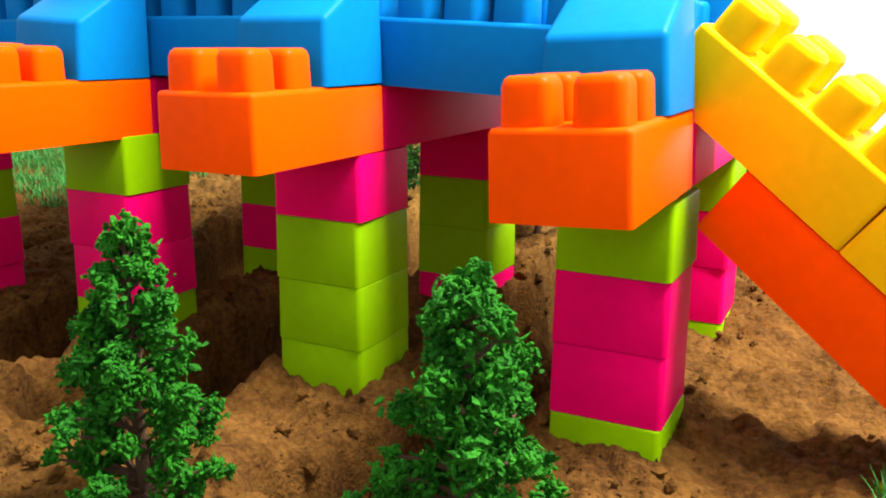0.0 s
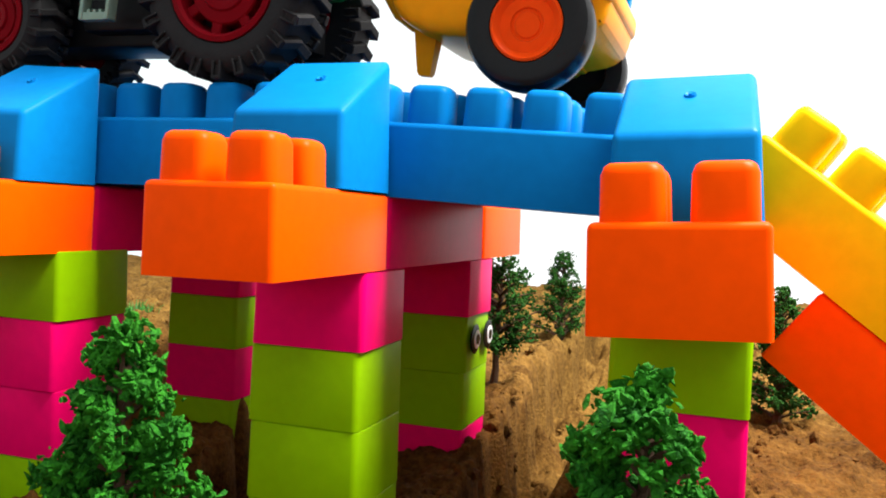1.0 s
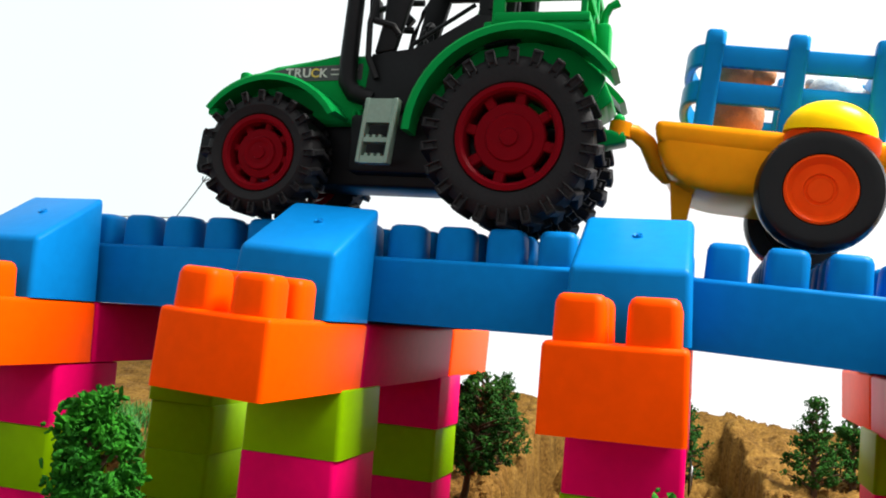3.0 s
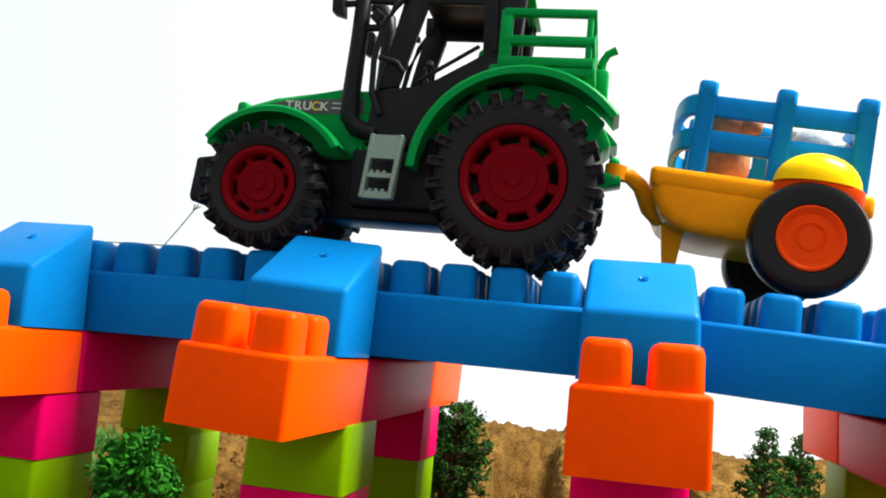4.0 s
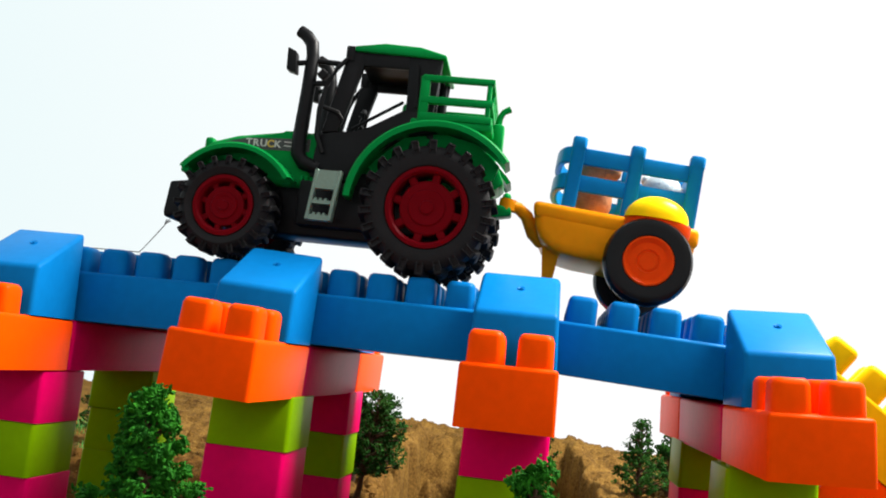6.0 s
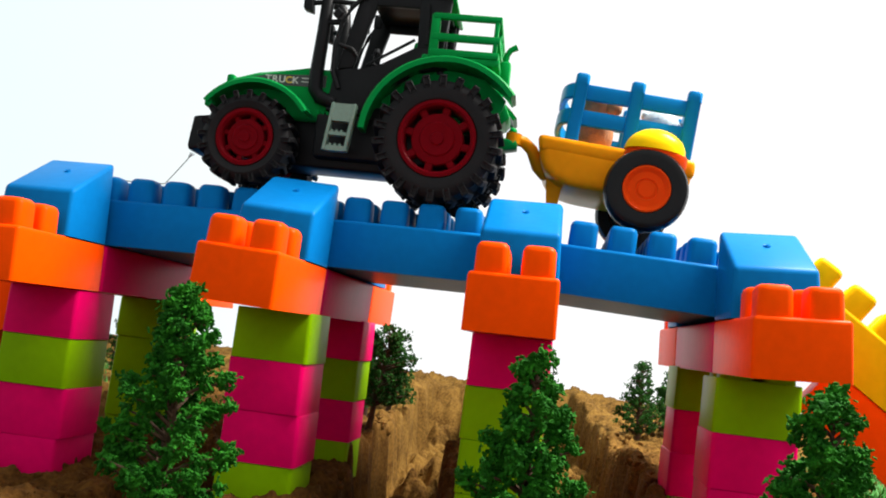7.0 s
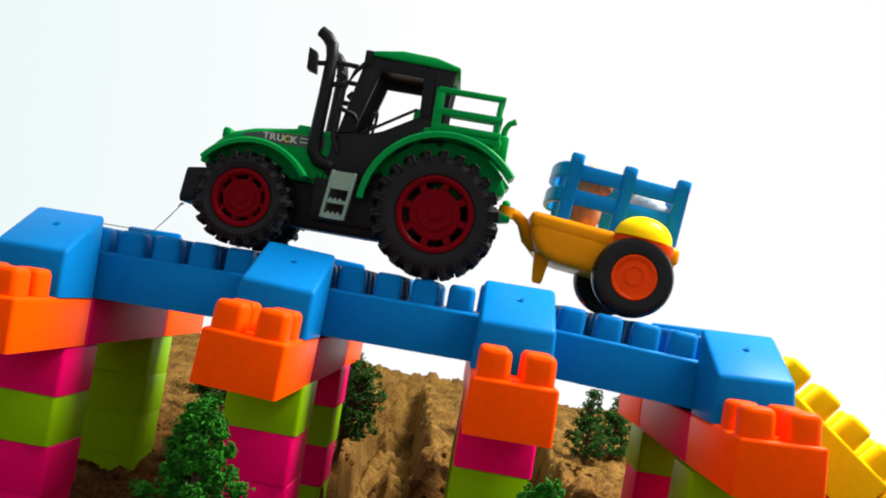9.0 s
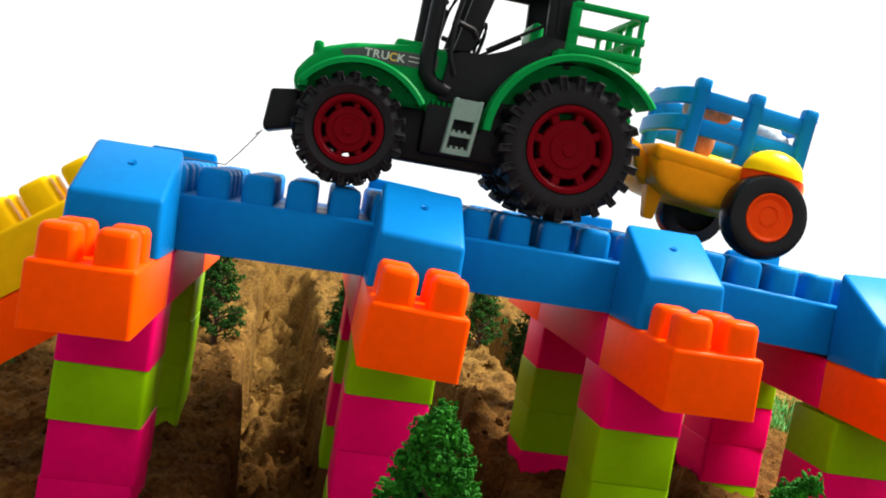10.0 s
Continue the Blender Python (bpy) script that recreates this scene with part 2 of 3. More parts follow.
def slope_mesh():
    bm = bmesh.new()
    hx, low, high = W / 2 - 0.0003, 0.0376, 0.0718
    foot = [(-hx, -W + 0.0004, 0), (hx, -W + 0.0004, 0), (hx, -0.0005, 0), (-hx, -0.0005, 0)]
    k = hx - 0.0016
    head = [(-k, -W + 0.003, low), (k, -W + 0.003, low), (k, -0.0012, high), (-k, -0.0012, high)]
    a, b = [bm.verts.new(p) for p in foot], [bm.verts.new(p) for p in head]
    bm.faces.new(a)
    bm.faces.new(b)
    for i in range(4):
        bm.faces.new((a[i], a[(i + 1) % 4], b[(i + 1) % 4], b[i]))
    es = [e for e in bm.edges if max(v.co.z for v in e.verts) > 0.01]
    bmesh.ops.bevel(bm, geom=es, offset=0.0036, segments=3, profile=0.5, affect="EDGES")
    return make_mesh("slope_body", bm, BLUE, 50)


def gate_mesh():
    """The small sunken mark that moulding leaves on the sloping face."""
    bm = bmesh.new()
    rings = [[Vector((r * math.cos(2 * math.pi * k / 14), r * math.sin(2 * math.pi * k / 14), z)) for k in range(14)] for r, z in ((0.0030, -0.0006), (0.0026, 0.0006), (0.0017, 0.0002), (0.0011, -0.0003), (0.0008, 0.0008))]
    add_loft(bm, rings)
    return make_mesh("gate_mark", bm, BLUE, 60)


SLOPE, GATE = slope_mesh(), gate_mesh()
tilt = math.degrees(math.atan2(0.0718 - 0.0376, W - 0.004))
for k in range(4):
    for y, turn in ((0.0, 0), (0.192, 180)):
        ob = thing("slope_brick", on_pier(k) @ pose(0, y, 0, 0, 0, turn), "sky blue plastic sloped roof brick beside the deck", "toy brick", "slope bricks")
        part("body", SLOPE, BLUE, ob)
        part("moulding_mark", GATE, BLUE, ob, m=pose(0.001, -0.0258, 0.0582, tilt, 0, 0))

# deck: three rows of long bricks, joined behind the slopes
for y in (0.032, 0.096, 0.160):
    for (xa, _, za, _, _), (xb, _, zb, _, _) in zip(PIERS, PIERS[1:]):
        m = pose((xa + xb) / 2, y, ZTOP + (za + zb) / 2, 0, math.degrees(math.atan2(za - zb, xb - xa)), 0)
        brick("blue", 6, 2, m, "long blue plastic brick of the bridge deck, studs up", "deck bricks")

# ramps at both ends: a yellow layer on an orange and a green one
DROP = 36.9
WORDS = {"yellow": "lemon yellow", "orange": "bright orange", "green": "lime green"}
for s in (1, -1):
    for layer, (colour, start, lengths) in enumerate((("yellow", 0.0, (4, 4, 4)), ("orange", 0.068, (6, 4)), ("green", 0.222, (4,)))):
        along = start
        for n in lengths:
            m = pose(s * 0.320, 0.0345, 0.2372 if s > 0 else 0.2415, 0, 0, -s * (11 if s > 0 else 7)) @ pose(0, 0, 0, 0, s * DROP, 0) @ pose(s * (along + n * P / 2), 0, -H * (layer + 1))
            brick(colour, n, 2, m, WORDS[colour] + " plastic brick tilted in the bridge ramp", "ramp bricks", studs=layer == 0)
            along += n * P

# ---- ground ----


def gap(v, a, b):
    """0 below a, 1 above b, smooth between."""
    t = min(1.0, max(0.0, (v - a) / (b - a)))
    return t * t * (3 - 2 * t)


def height(x, y):
    n = noise.noise(Vector((x * 5, y * 5, 1.7))) * 0.010 + noise.noise(Vector((x * 16, y * 16, 4.1))) * 0.005
    far = gap(y, 0.05, 0.35) * 0.024 + gap(y, 0.45, 1.15) * (0.028 + 0.012 * noise.noise(Vector((x * 4, y * 3, 8.8))))
    z = 0.007 + far + n
    # channels dug across under the bridge, with steep crumbling sides
    rough = 0.014 * noise.noise(Vector((x * 24, y * 24, 2.2))) + 0.007 * noise.noise(Vector((x * 60, y * 60, 6.2)))
    for cx, lean, wide, deep in ((-0.160, 0.05, 0.050, 0.084), (-0.003, 0.055, 0.048, 0.086), (0.192, 0.06, 0.046, 0.078)):
        c = cx + 0.012 * noise.noise(Vector((y * 6, cx * 9, 0.3))) - lean * max(0.0, y - 0.1)
        d = abs(x - c) + rough
        cut = (1 - gap(d, wide * 0.80, wide * 1.04)) * gap(y + rough, -0.185, -0.120) * (1 - gap(y + 2 * rough, 0.98, 1.14))
        # fallen clods on the channel floor
        clod = max(0.0, noise.noise(Vector((x * 30, y * 24, 1.1)))) * 0.55 + max(0.0, noise.noise(Vector((x * 75, y * 75, 1.9)))) * 0.22
        z -= (deep + 0.6 * far) * cut * (0.95 - clod)
        lip = math.exp(-(((d - wide * 1.24) / 0.011) ** 2))
        z += 0.013 * lip * max(0.0, 0.35 + noise.noise(Vector((x * 34, y * 34, 5.5)))) * gap(y, -0.2, 0.1)
    # a hollow along the pillars' front and a bank where the trees stand
    z -= 0.014 * math.exp(-(((y + 0.075) / 0.035) ** 2)) * (1 - gap(x, 0.25, 0.33))
    z += 0.010 * math.exp(-(((y + 0.17) / 0.05) ** 2))
    # crusts that broke into flat flakes, then crumbs
    flake = noise.noise(Vector((x * 28, y * 28, 12.0)))
    z += 0.004 * gap(flake, -0.05, 0.06) + 0.003 * gap(noise.noise(Vector((x * 55, y * 55, 15.0))), 0.0, 0.1)
    crumb = noise.noise(Vector((x * 70, y * 70, 3.0)))
    z += 0.009 * max(0.0, crumb) ** 1.2 + 0.004 * noise.noise(Vector((x * 38, y * 38, 7.7))) + 0.003 * abs(noise.noise(Vector((x * 110, y * 110, 2.7)))) + 0.002 * noise.noise(Vector((x * 190, y * 190, 5.0)))
    return z


def ground_mesh():
    xs = list(np.concatenate([np.linspace(-1.6, -0.62, 40)[:-1], np.linspace(-0.62, 0.62, 520)[:-1], np.linspace(0.62, 1.6, 40)]))
    ys = list(np.concatenate([np.linspace(-0.95, -0.3, 36)[:-1], np.linspace(-0.3, 0.55, 380)[:-1], np.linspace(0.55, 1.25, 150)]))
    verts = [(x, y, height(x, y)) for y in ys for x in xs]
    nx = len(xs)
    faces = [(j * nx + i, j * nx + i + 1, (j + 1) * nx + i + 1, (j + 1) * nx + i) for j in range(len(ys) - 1) for i in range(nx - 1)]
    me = bpy.data.meshes.new("sand_ground")
    me.from_pydata(verts, [], faces)
    me.polygons.foreach_set("use_smooth", [True] * len(me.polygons))
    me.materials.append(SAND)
    return me


tagged(new("ground", ground_mesh()), "lumpy brown sand with dug channels", "sand", kind="structure")
bm = bmesh.new()
add_box(bm, -1.64, 1.64, -0.985, 1.285, -0.16, -0.12, 0.003)
tagged(single("table", bm, PAPER, Matrix(), "white paper covered table top under the sand tray", "table"), kind="structure")
for n, (x0, x1, y0, y1) in enumerate(((-1.62, 1.62, 1.25, 1.265), (-1.62, 1.62, -0.965, -0.95), (-1.615, -1.6, -0.95, 1.25), (1.6, 1.615, -0.95, 1.25))):
    bm = bmesh.new()
    add_box(bm, x0, x1, y0, y1, -0.12, 0.050, 0.002)
    single("tray_edge", bm, BOARD, Matrix(), "dark wooden board edging the sand tray", "board", kind="structure")
# ---- things ----


def arc_band(bm, cx, cz, r, a0, a1, thick, y0, y1, steps=18, flare=0.0):
    """A curved guard over a wheel, from angle a0 to a1."""
    rings = []
    for k in range(steps + 1):
        t = k / steps
        a = radians(a0 + (a1 - a0) * t)
        rr = r + flare * t * t
        c, s_ = math.cos(a), math.sin(a)
        inner, outer = rr - thick / 2, rr + thick / 2
        rings.append([Vector((cx + q * c, y, cz + q * s_)) for q, y in ((outer, y0 + 0.0012), (outer, y1), (inner, y1), (inner, y0 + 0.0012), (inner - 0.0016, y0), (outer - 0.0016, y0))])
    return add_loft(bm, rings)


# ---- toy tractor ----
TY0, TY1 = 0.006, 0.118  # the outer faces of its wheels
TYM = (TY0 + TY1) / 2
DECK_TOP = 0.262  # the height at which the tractor's own measures are given
tractor = thing("toy_tractor", pose(0.0118, TYM - 0.0015, DECK_TOP + 0.0006, 0, 0, 1.6), "green and black toy tractor with red rims, parked on the deck", "toy tractor")
base_t = Matrix.Translation((-0.012, -TYM, -(DECK_TOP - 0.0005)))


def tpart(name, bm, mat, label="", parent=None, angle=35):
    """A tractor part given in the place's own coordinates."""
    bmesh.ops.transform(bm, matrix=base_t, verts=bm.verts)
    return part(name, bm, mat, parent or tractor, label, angle=angle)


def tractor_wheel(cx, r, y_out, inward, width, lugs):
    """Tyre with two staggered rows of lugs, and a red rim with open holes. inward: +1 when the tractor lies towards +y."""
    cz = DECK_TOP + r - 0.0004
    place = Matrix.Translation((cx, y_out, cz)) @ Matrix.Diagonal((1, inward, 1, 1))
    rim_r = r * 0.585
    bm = bmesh.new()
    prof = [(rim_r, 0.004), (rim_r + 0.002, 0.001), (r * 0.76, -0.0008), (r * 0.86, 0.0006), (r * 0.915, 0.0035), (r * 0.925, width * 0.5), (r * 0.915, width - 0.0035), (r * 0.86, width - 0.0006), (rim_r + 0.002, width - 0.001), (rim_r, width - 0.004), (rim_r, 0.004)]
    rings = [[Vector((q * math.cos(2 * math.pi * k / 48), y, q * math.sin(2 * math.pi * k / 48))) for k in range(48)] for q, y in prof]
    add_loft(bm, rings, cap=False)
    bmesh.ops.transform(bm, matrix=place, verts=bm.verts)
    tyre = tpart("wheel", bm, RUBBER, "black rubber tyre with chunky lugs")
    for row in (0, 1):
        bm = bmesh.new()
        y0, y1 = (-0.0004, width * 0.54) if row == 0 else (width * 0.46, width + 0.0004)
        add_box(bm, -r * 0.054, r * 0.054, y0, y1, r * 0.84, r, 0.0008, 1, m=Matrix.Rotation(radians(14 if row == 0 else -14), 4, "Z"))
        # the hollow foot of the lug on the tyre's flank
        yf = -0.0018 if row == 0 else width + 0.0018
        add_box(bm, -r * 0.056, -r * 0.030, min(yf, y0 if row == 0 else y1 - 0.002), max(yf, y0 + 0.002 if row == 0 else y1), r * 0.80, r * 0.985, 0.0005, 1)
        add_box(bm, r * 0.030, r * 0.056, min(yf, y0 if row == 0 else y1 - 0.002), max(yf, y0 + 0.002 if row == 0 else y1), r * 0.80, r * 0.985, 0.0005, 1)
        add_box(bm, -r * 0.056, r * 0.056, min(yf, y0 if row == 0 else y1 - 0.002), max(yf, y0 + 0.002 if row == 0 else y1), r * 0.95, r * 0.99, 0.0005, 1)
        bmesh.ops.transform(bm, matrix=Matrix.Diagonal((1, inward, 1, 1)), verts=bm.verts)
        lug = make_mesh("lug", bm, RUBBER)
        for k in range(lugs):
            part("lug", lug, RUBBER, tyre, m=base_t @ Matrix.Translation((cx, y_out, cz)) @ Matrix.Rotation(2 * math.pi * (k + 0.5 * row) / lugs, 4, "Y"))
    bm = bmesh.new()
    # outer ring of the rim
    prof = [(rim_r + 0.0008, 0.0006), (rim_r - 0.0022, 0.0002), (rim_r - 0.0040, 0.002), (rim_r - 0.0046, 0.006), (rim_r - 0.0046, width - 0.006), (rim_r - 0.003, width - 0.001), (rim_r + 0.0008, width - 0.002), (rim_r + 0.0008, 0.0006)]
    rings = [[Vector((q * math.cos(2 * math.pi * k / 40), y, q * math.sin(2 * math.pi * k / 40))) for k in range(40)] for q, y in prof]
    add_loft(bm, rings, cap=False)
    hub = rim_r * 0.69
    prof = [(0.0005, 0.0020), (rim_r * 0.16, 0.0020), (rim_r * 0.18, 0.0034), (rim_r * 0.30, 0.0036), (rim_r * 0.34, 0.0030), (rim_r * 0.44, 0.0030), (rim_r * 0.47, 0.0044), (hub * 0.96, 0.0050), (hub, 0.0062), (hub, width * 0.55), (0.0005, width * 0.55)]
    add_lathe(bm, prof, 36)
    for k in range(8):
        add_box(bm, -rim_r * 0.10, rim_r * 0.10, 0.0056, width * 0.5, hub * 0.93, rim_r - 0.003, 0.0008, 1, m=Matrix.Rotation(radians(k * 45 + 12), 4, "Y"))
    bmesh.ops.transform(bm, matrix=place, verts=bm.verts)
    tpart("rim", bm, RED, "dark red moulded rim with eight holes", parent=tyre)


for y_out, inward in ((TY0, 1), (TY1, -1)):
    tractor_wheel(0.012, 0.056, y_out, inward, 0.034, 22)
    tractor_wheel(-0.1555, 0.0420, y_out, inward, 0.028, 20)

bm = bmesh.new()  # chassis and axles
add_box(bm, -0.196, 0.045, 0.040, 0.084, 0.2885, 0.331, 0.003)
add_box(bm, -0.10, 0.03, 0.026, 0.098, 0.296, 0.335, 0.003)
add_tube(bm, [(0.012, 0.02, 0.318), (0.012, 0.104, 0.318)], 0.006, 12)
add_tube(bm, [(-0.154, 0.02, 0.303), (-0.154, 0.104, 0.303)], 0.005, 12)
tpart("chassis", bm, BLACK, "black plastic chassis")

bm = bmesh.new()  # front weight
add_prism(bm, [(-0.216, 0.325), (-0.196, 0.328), (-0.192, 0.300), (-0.217, 0.293), (-0.2185, 0.298)], 0.036, 0.088, 0.002)
tpart("front_weight", bm, BLACK, "black block at the nose")

bm = bmesh.new()  # bonnet
outline = [(-0.199, 0.327), (-0.202, 0.339), (-0.194, 0.351), (-0.183, 0.3625), (-0.160, 0.370), (-0.112, 0.3765), (-0.084, 0.378), (-0.080, 0.330)]
add_prism(bm, outline, 0.031, 0.093, 0.0055, 3)
add_box(bm, -0.128, -0.106, 0.052, 0.072, 0.373, 0.3825, 0.003)
add_box(bm, -0.100, -0.094, 0.056, 0.068, 0.374, 0.3815, 0.002)
add_box(bm, -0.190, -0.182, 0.034, 0.090, 0.355, 0.3665, 0.003)
for k in range(5):
    add_box(bm, -0.1 + 0.0042 * k, -0.0975 + 0.0042 * k, 0.0275, 0.034, 0.327, 0.338, 0.0008, 1)
tpart("bonnet", bm, TRACTOR_GREEN, "glossy green bonnet")

for side in (0, 1):
    flip = Matrix.Identity(4) if side == 0 else Matrix.Translation((0, TYM, 0)) @ Matrix.Diagonal((1, -1, 1, 1)) @ Matrix.Translation((0, -TYM, 0))

    def sided(name, bm, mat, label=""):
        bmesh.ops.transform(bm, matrix=flip, verts=bm.verts)
        return tpart(name, bm, mat, label)

    bm = bmesh.new()
    arc_band(bm, -0.154, 0.3025, 0.0520, 144, 30, 0.0034, 0.006, 0.036, 18, 0.005)
    add_box(bm, -0.197, -0.190, 0.010, 0.04, 0.329, 0.334, 0.0012)
    sided("front_fender", bm, TRACTOR_GREEN, "green curved front fender")
    bm = bmesh.new()
    arc_band(bm, 0.012, 0.3185, 0.0675, 178, 34, 0.0042, 0.006, 0.040, 26, 0.006)
    add_prism(bm, [(-0.045, 0.352), (-0.018, 0.379), (0.015, 0.386), (0.045, 0.3795), (0.066, 0.362), (0.058, 0.34), (0.05, 0.33), (-0.03, 0.33)], 0.032, 0.037, 0.001)
    add_box(bm, -0.010, 0.058, 0.010, 0.040, 0.3845, 0.3915, 0.002)
    sided("rear_fender", bm, TRACTOR_GREEN, "green curved rear fender")
    bm = bmesh.new()  # guard rail on the fender
    add_box(bm, -0.0045, 0.0035, 0.009, 0.014, 0.389, 0.4275, 0.001)
    add_box(bm, 0.0505, 0.0545, 0.009, 0.014, 0.392, 0.4255, 0.001)
    for z0, z1 in ((0.4235, 0.4285), (0.4045, 0.4105), (0.3905, 0.3965)):
        add_box(bm, -0.003, 0.0565, 0.0085, 0.0145, z0, z1, 0.001)
    sided("guard_rail", bm, TRACTOR_GREEN, "green rail above the rear wheel")
    bm = bmesh.new()  # step ladder
    lean = 0.10
    for x0, x1 in ((-0.0860, -0.0828), (-0.0672, -0.0640)):
        add_prism(bm, [(x0, 0.2985), (x1, 0.2985), (x1 + 0.042 * lean, 0.3405), (x0 + 0.042 * lean, 0.3405)], 0.005, 0.013, 0.0006, 1)
    for z0, z1 in ((0.2985, 0.3030), (0.3120, 0.3150), (0.3245, 0.3400)):
        u0, u1 = (z0 - 0.2985) * lean, (z1 - 0.2985) * lean
        add_prism(bm, [(-0.0845 + u0, z0), (-0.0655 + u0, z0), (-0.0655 + u1, z1), (-0.0845 + u1, z1)], 0.0055, 0.0125)
    for z in (0.3030, 0.3150):
        for k in range(3):
            add_box(bm, -0.0800 + 0.0042 * k, -0.0780 + 0.0042 * k, 0.006, 0.012, z - 0.0005, z + 0.0018)
    sided("step_ladder", bm, GREY_GREEN, "silver green step ladder")
    bm = bmesh.new()  # cab side
    add_prism(bm, [(-0.092, 0.338), (-0.0885, 0.374), (-0.076, 0.3775), (-0.060, 0.3775), (-0.046, 0.383), (-0.018, 0.4015), (0.008, 0.400), (0.012, 0.384), (-0.016, 0.380), (-0.042, 0.360), (-0.056, 0.336)], 0.0245, 0.0305, 0.001)
    add_prism(bm, [(-0.0865, 0.376), (-0.0715, 0.449), (-0.0585, 0.449), (-0.0570, 0.436), (-0.0725, 0.378)], 0.0245, 0.0305, 0.0012)
    add_prism(bm, [(-0.0185, 0.438), (-0.0170, 0.400), (0.006, 0.399), (0.010, 0.449), (-0.0185, 0.449)], 0.0245, 0.0305, 0.0012)
    add_prism(bm, [(-0.060, 0.437), (0.0, 0.437), (0.0, 0.449), (-0.060, 0.449)], 0.0250, 0.0300, 0.001)
    add_prism(bm, [(-0.0125, 0.441), (-0.0105, 0.404), (-0.0075, 0.404), (-0.0095, 0.441)], 0.0225, 0.0255)
    add_tube(bm, [(-0.061, 0.027, 0.382), (-0.020, 0.027, 0.4085)], 0.0014, 8)
    add_box(bm, -0.0735, -0.0655, 0.0235, 0.0315, 0.440, 0.4535, 0.001)
    sided("cab_side", bm, BLACK, "black cab frame with open window")
    bm = bmesh.new()  # bowed grab rail and lever before the door
    pts = [(-0.071, 0.0245, 0.4425), (-0.079, 0.022, 0.432), (-0.086, 0.0205, 0.415), (-0.0895, 0.0205, 0.395), (-0.089, 0.021, 0.372), (-0.083, 0.023, 0.358)]
    add_tube(bm, pts, 0.0021, 8)
    add_tube(bm, [(-0.0865, 0.021, 0.397), (-0.074, 0.023, 0.394), (-0.070, 0.025, 0.388)], 0.0022, 8)
    sided("grab_rail", bm, BLACK)
    bm = bmesh.new()  # exhaust stack and mirror
    pts = [(-0.1165, 0.026, 0.4640), (-0.1100, 0.026, 0.4600), (-0.1045, 0.026, 0.4530), (-0.1025, 0.026, 0.4420), (-0.1030, 0.026, 0.4100), (-0.1045, 0.026, 0.3700), (-0.1040, 0.026, 0.3560), (-0.0990, 0.026, 0.3490), (-0.0860, 0.028, 0.3450)]
    add_tube(bm, pts, [0.0052, 0.0056, 0.0058, 0.0056, 0.0058, 0.0062, 0.0064, 0.0064, 0.006], 14)
    add_tube(bm, [(-0.1025, 0.026, 0.4385), (-0.078, 0.0265, 0.4375)], 0.0024, 8)
    add_tube(bm, [(-0.1030, 0.026, 0.4180), (-0.086, 0.0225, 0.4180)], 0.0026, 8)
    stack = sided("exhaust_pipe", bm, BLACK, "black upright exhaust pipe")
    bm = bmesh.new()
    add_prism(bm, [(-0.1225, 0.4460), (-0.1145, 0.4425), (-0.1125, 0.4235), (-0.1215, 0.4260)], 0.016, 0.026, 0.0012)
    add_tube(bm, [(-0.115, 0.023, 0.4340), (-0.104, 0.025, 0.4360)], 0.0024, 8)
    add_box(bm, -0.0945, -0.0865, 0.020, 0.027, 0.4215, 0.4295, 0.001, 1, m=Matrix.Translation((-0.0905, 0.0235, 0.4255)) @ Matrix.Rotation(radians(40), 4, "Y") @ Matrix.Translation((0.0905, -0.0235, -0.4255)))
    sided("wing_mirror", bm, BLACK, "black square wing mirror")

bm = bmesh.new()  # roof
add_prism(bm, [(-0.0665, 0.4490), (-0.0660, 0.4535), (-0.040, 0.4575), (-0.010, 0.4565), (0.0125, 0.4510), (0.0135, 0.4470)], 0.022, 0.102, 0.0018)
tpart("roof", bm, TRACTOR_GREEN, "green slightly domed roof")
for name, box in (("cab_floor", (-0.086, 0.006, 0.028, 0.096, 0.333, 0.345, 0.002)), ("dashboard", (-0.092, -0.078, 0.032, 0.092, 0.340, 0.379, 0.003)), ("cab_post", (0.002, 0.008, 0.0310, 0.036, 0.380, 0.447, 0.001)), ("cab_post", (0.002, 0.008, 0.088, 0.0930, 0.380, 0.447, 0.001)), ("back_panel", (0.002, 0.008, 0.0365, 0.0875, 0.380, 0.398, 0.001)), ("headliner", (-0.064, 0.006, 0.031, 0.093, 0.444, 0.4488, 0.001))):
    bm = bmesh.new()
    add_box(bm, *box)
    tpart(name, bm, BLACK)
bm = bmesh.new()
add_box(bm, -0.048, -0.016, 0.045, 0.079, 0.345, 0.383, 0.005, 3)
add_box(bm, -0.024, -0.014, 0.045, 0.079, 0.375, 0.414, 0.004, 3)
tpart("seat", bm, TRACTOR_GREEN, "green driver's seat")
bm = bmesh.new()
ring = [(-0.061 + 0.002 * math.sin(a), TYM + 0.014 * math.cos(a), 0.394 + 0.0135 * math.sin(a)) for a in [2 * math.pi * k / 20 for k in range(21)]]
add_tube(bm, ring, 0.0015, 6)
add_tube(bm, [(-0.061, TYM, 0.394), (-0.078, TYM, 0.372)], 0.002, 8)
add_tube(bm, [(-0.061, TYM - 0.0135, 0.394), (-0.061, TYM + 0.0135, 0.394)], 0.0012, 6)
tpart("steering_wheel", bm, BLACK)
bm = bmesh.new()  # rear rails and box across the back
for z0, z1 in ((0.4235, 0.4285), (0.4045, 0.4105), (0.3905, 0.3965)):
    add_box(bm, 0.0508, 0.0565, 0.0148, 2 * TYM - 0.0148, z0, z1, 0.001)
for y in (0.040, 0.062, 0.084):
    add_box(bm, 0.0505, 0.0560, y - 0.002, y + 0.002, 0.388, 0.4255, 0.001)
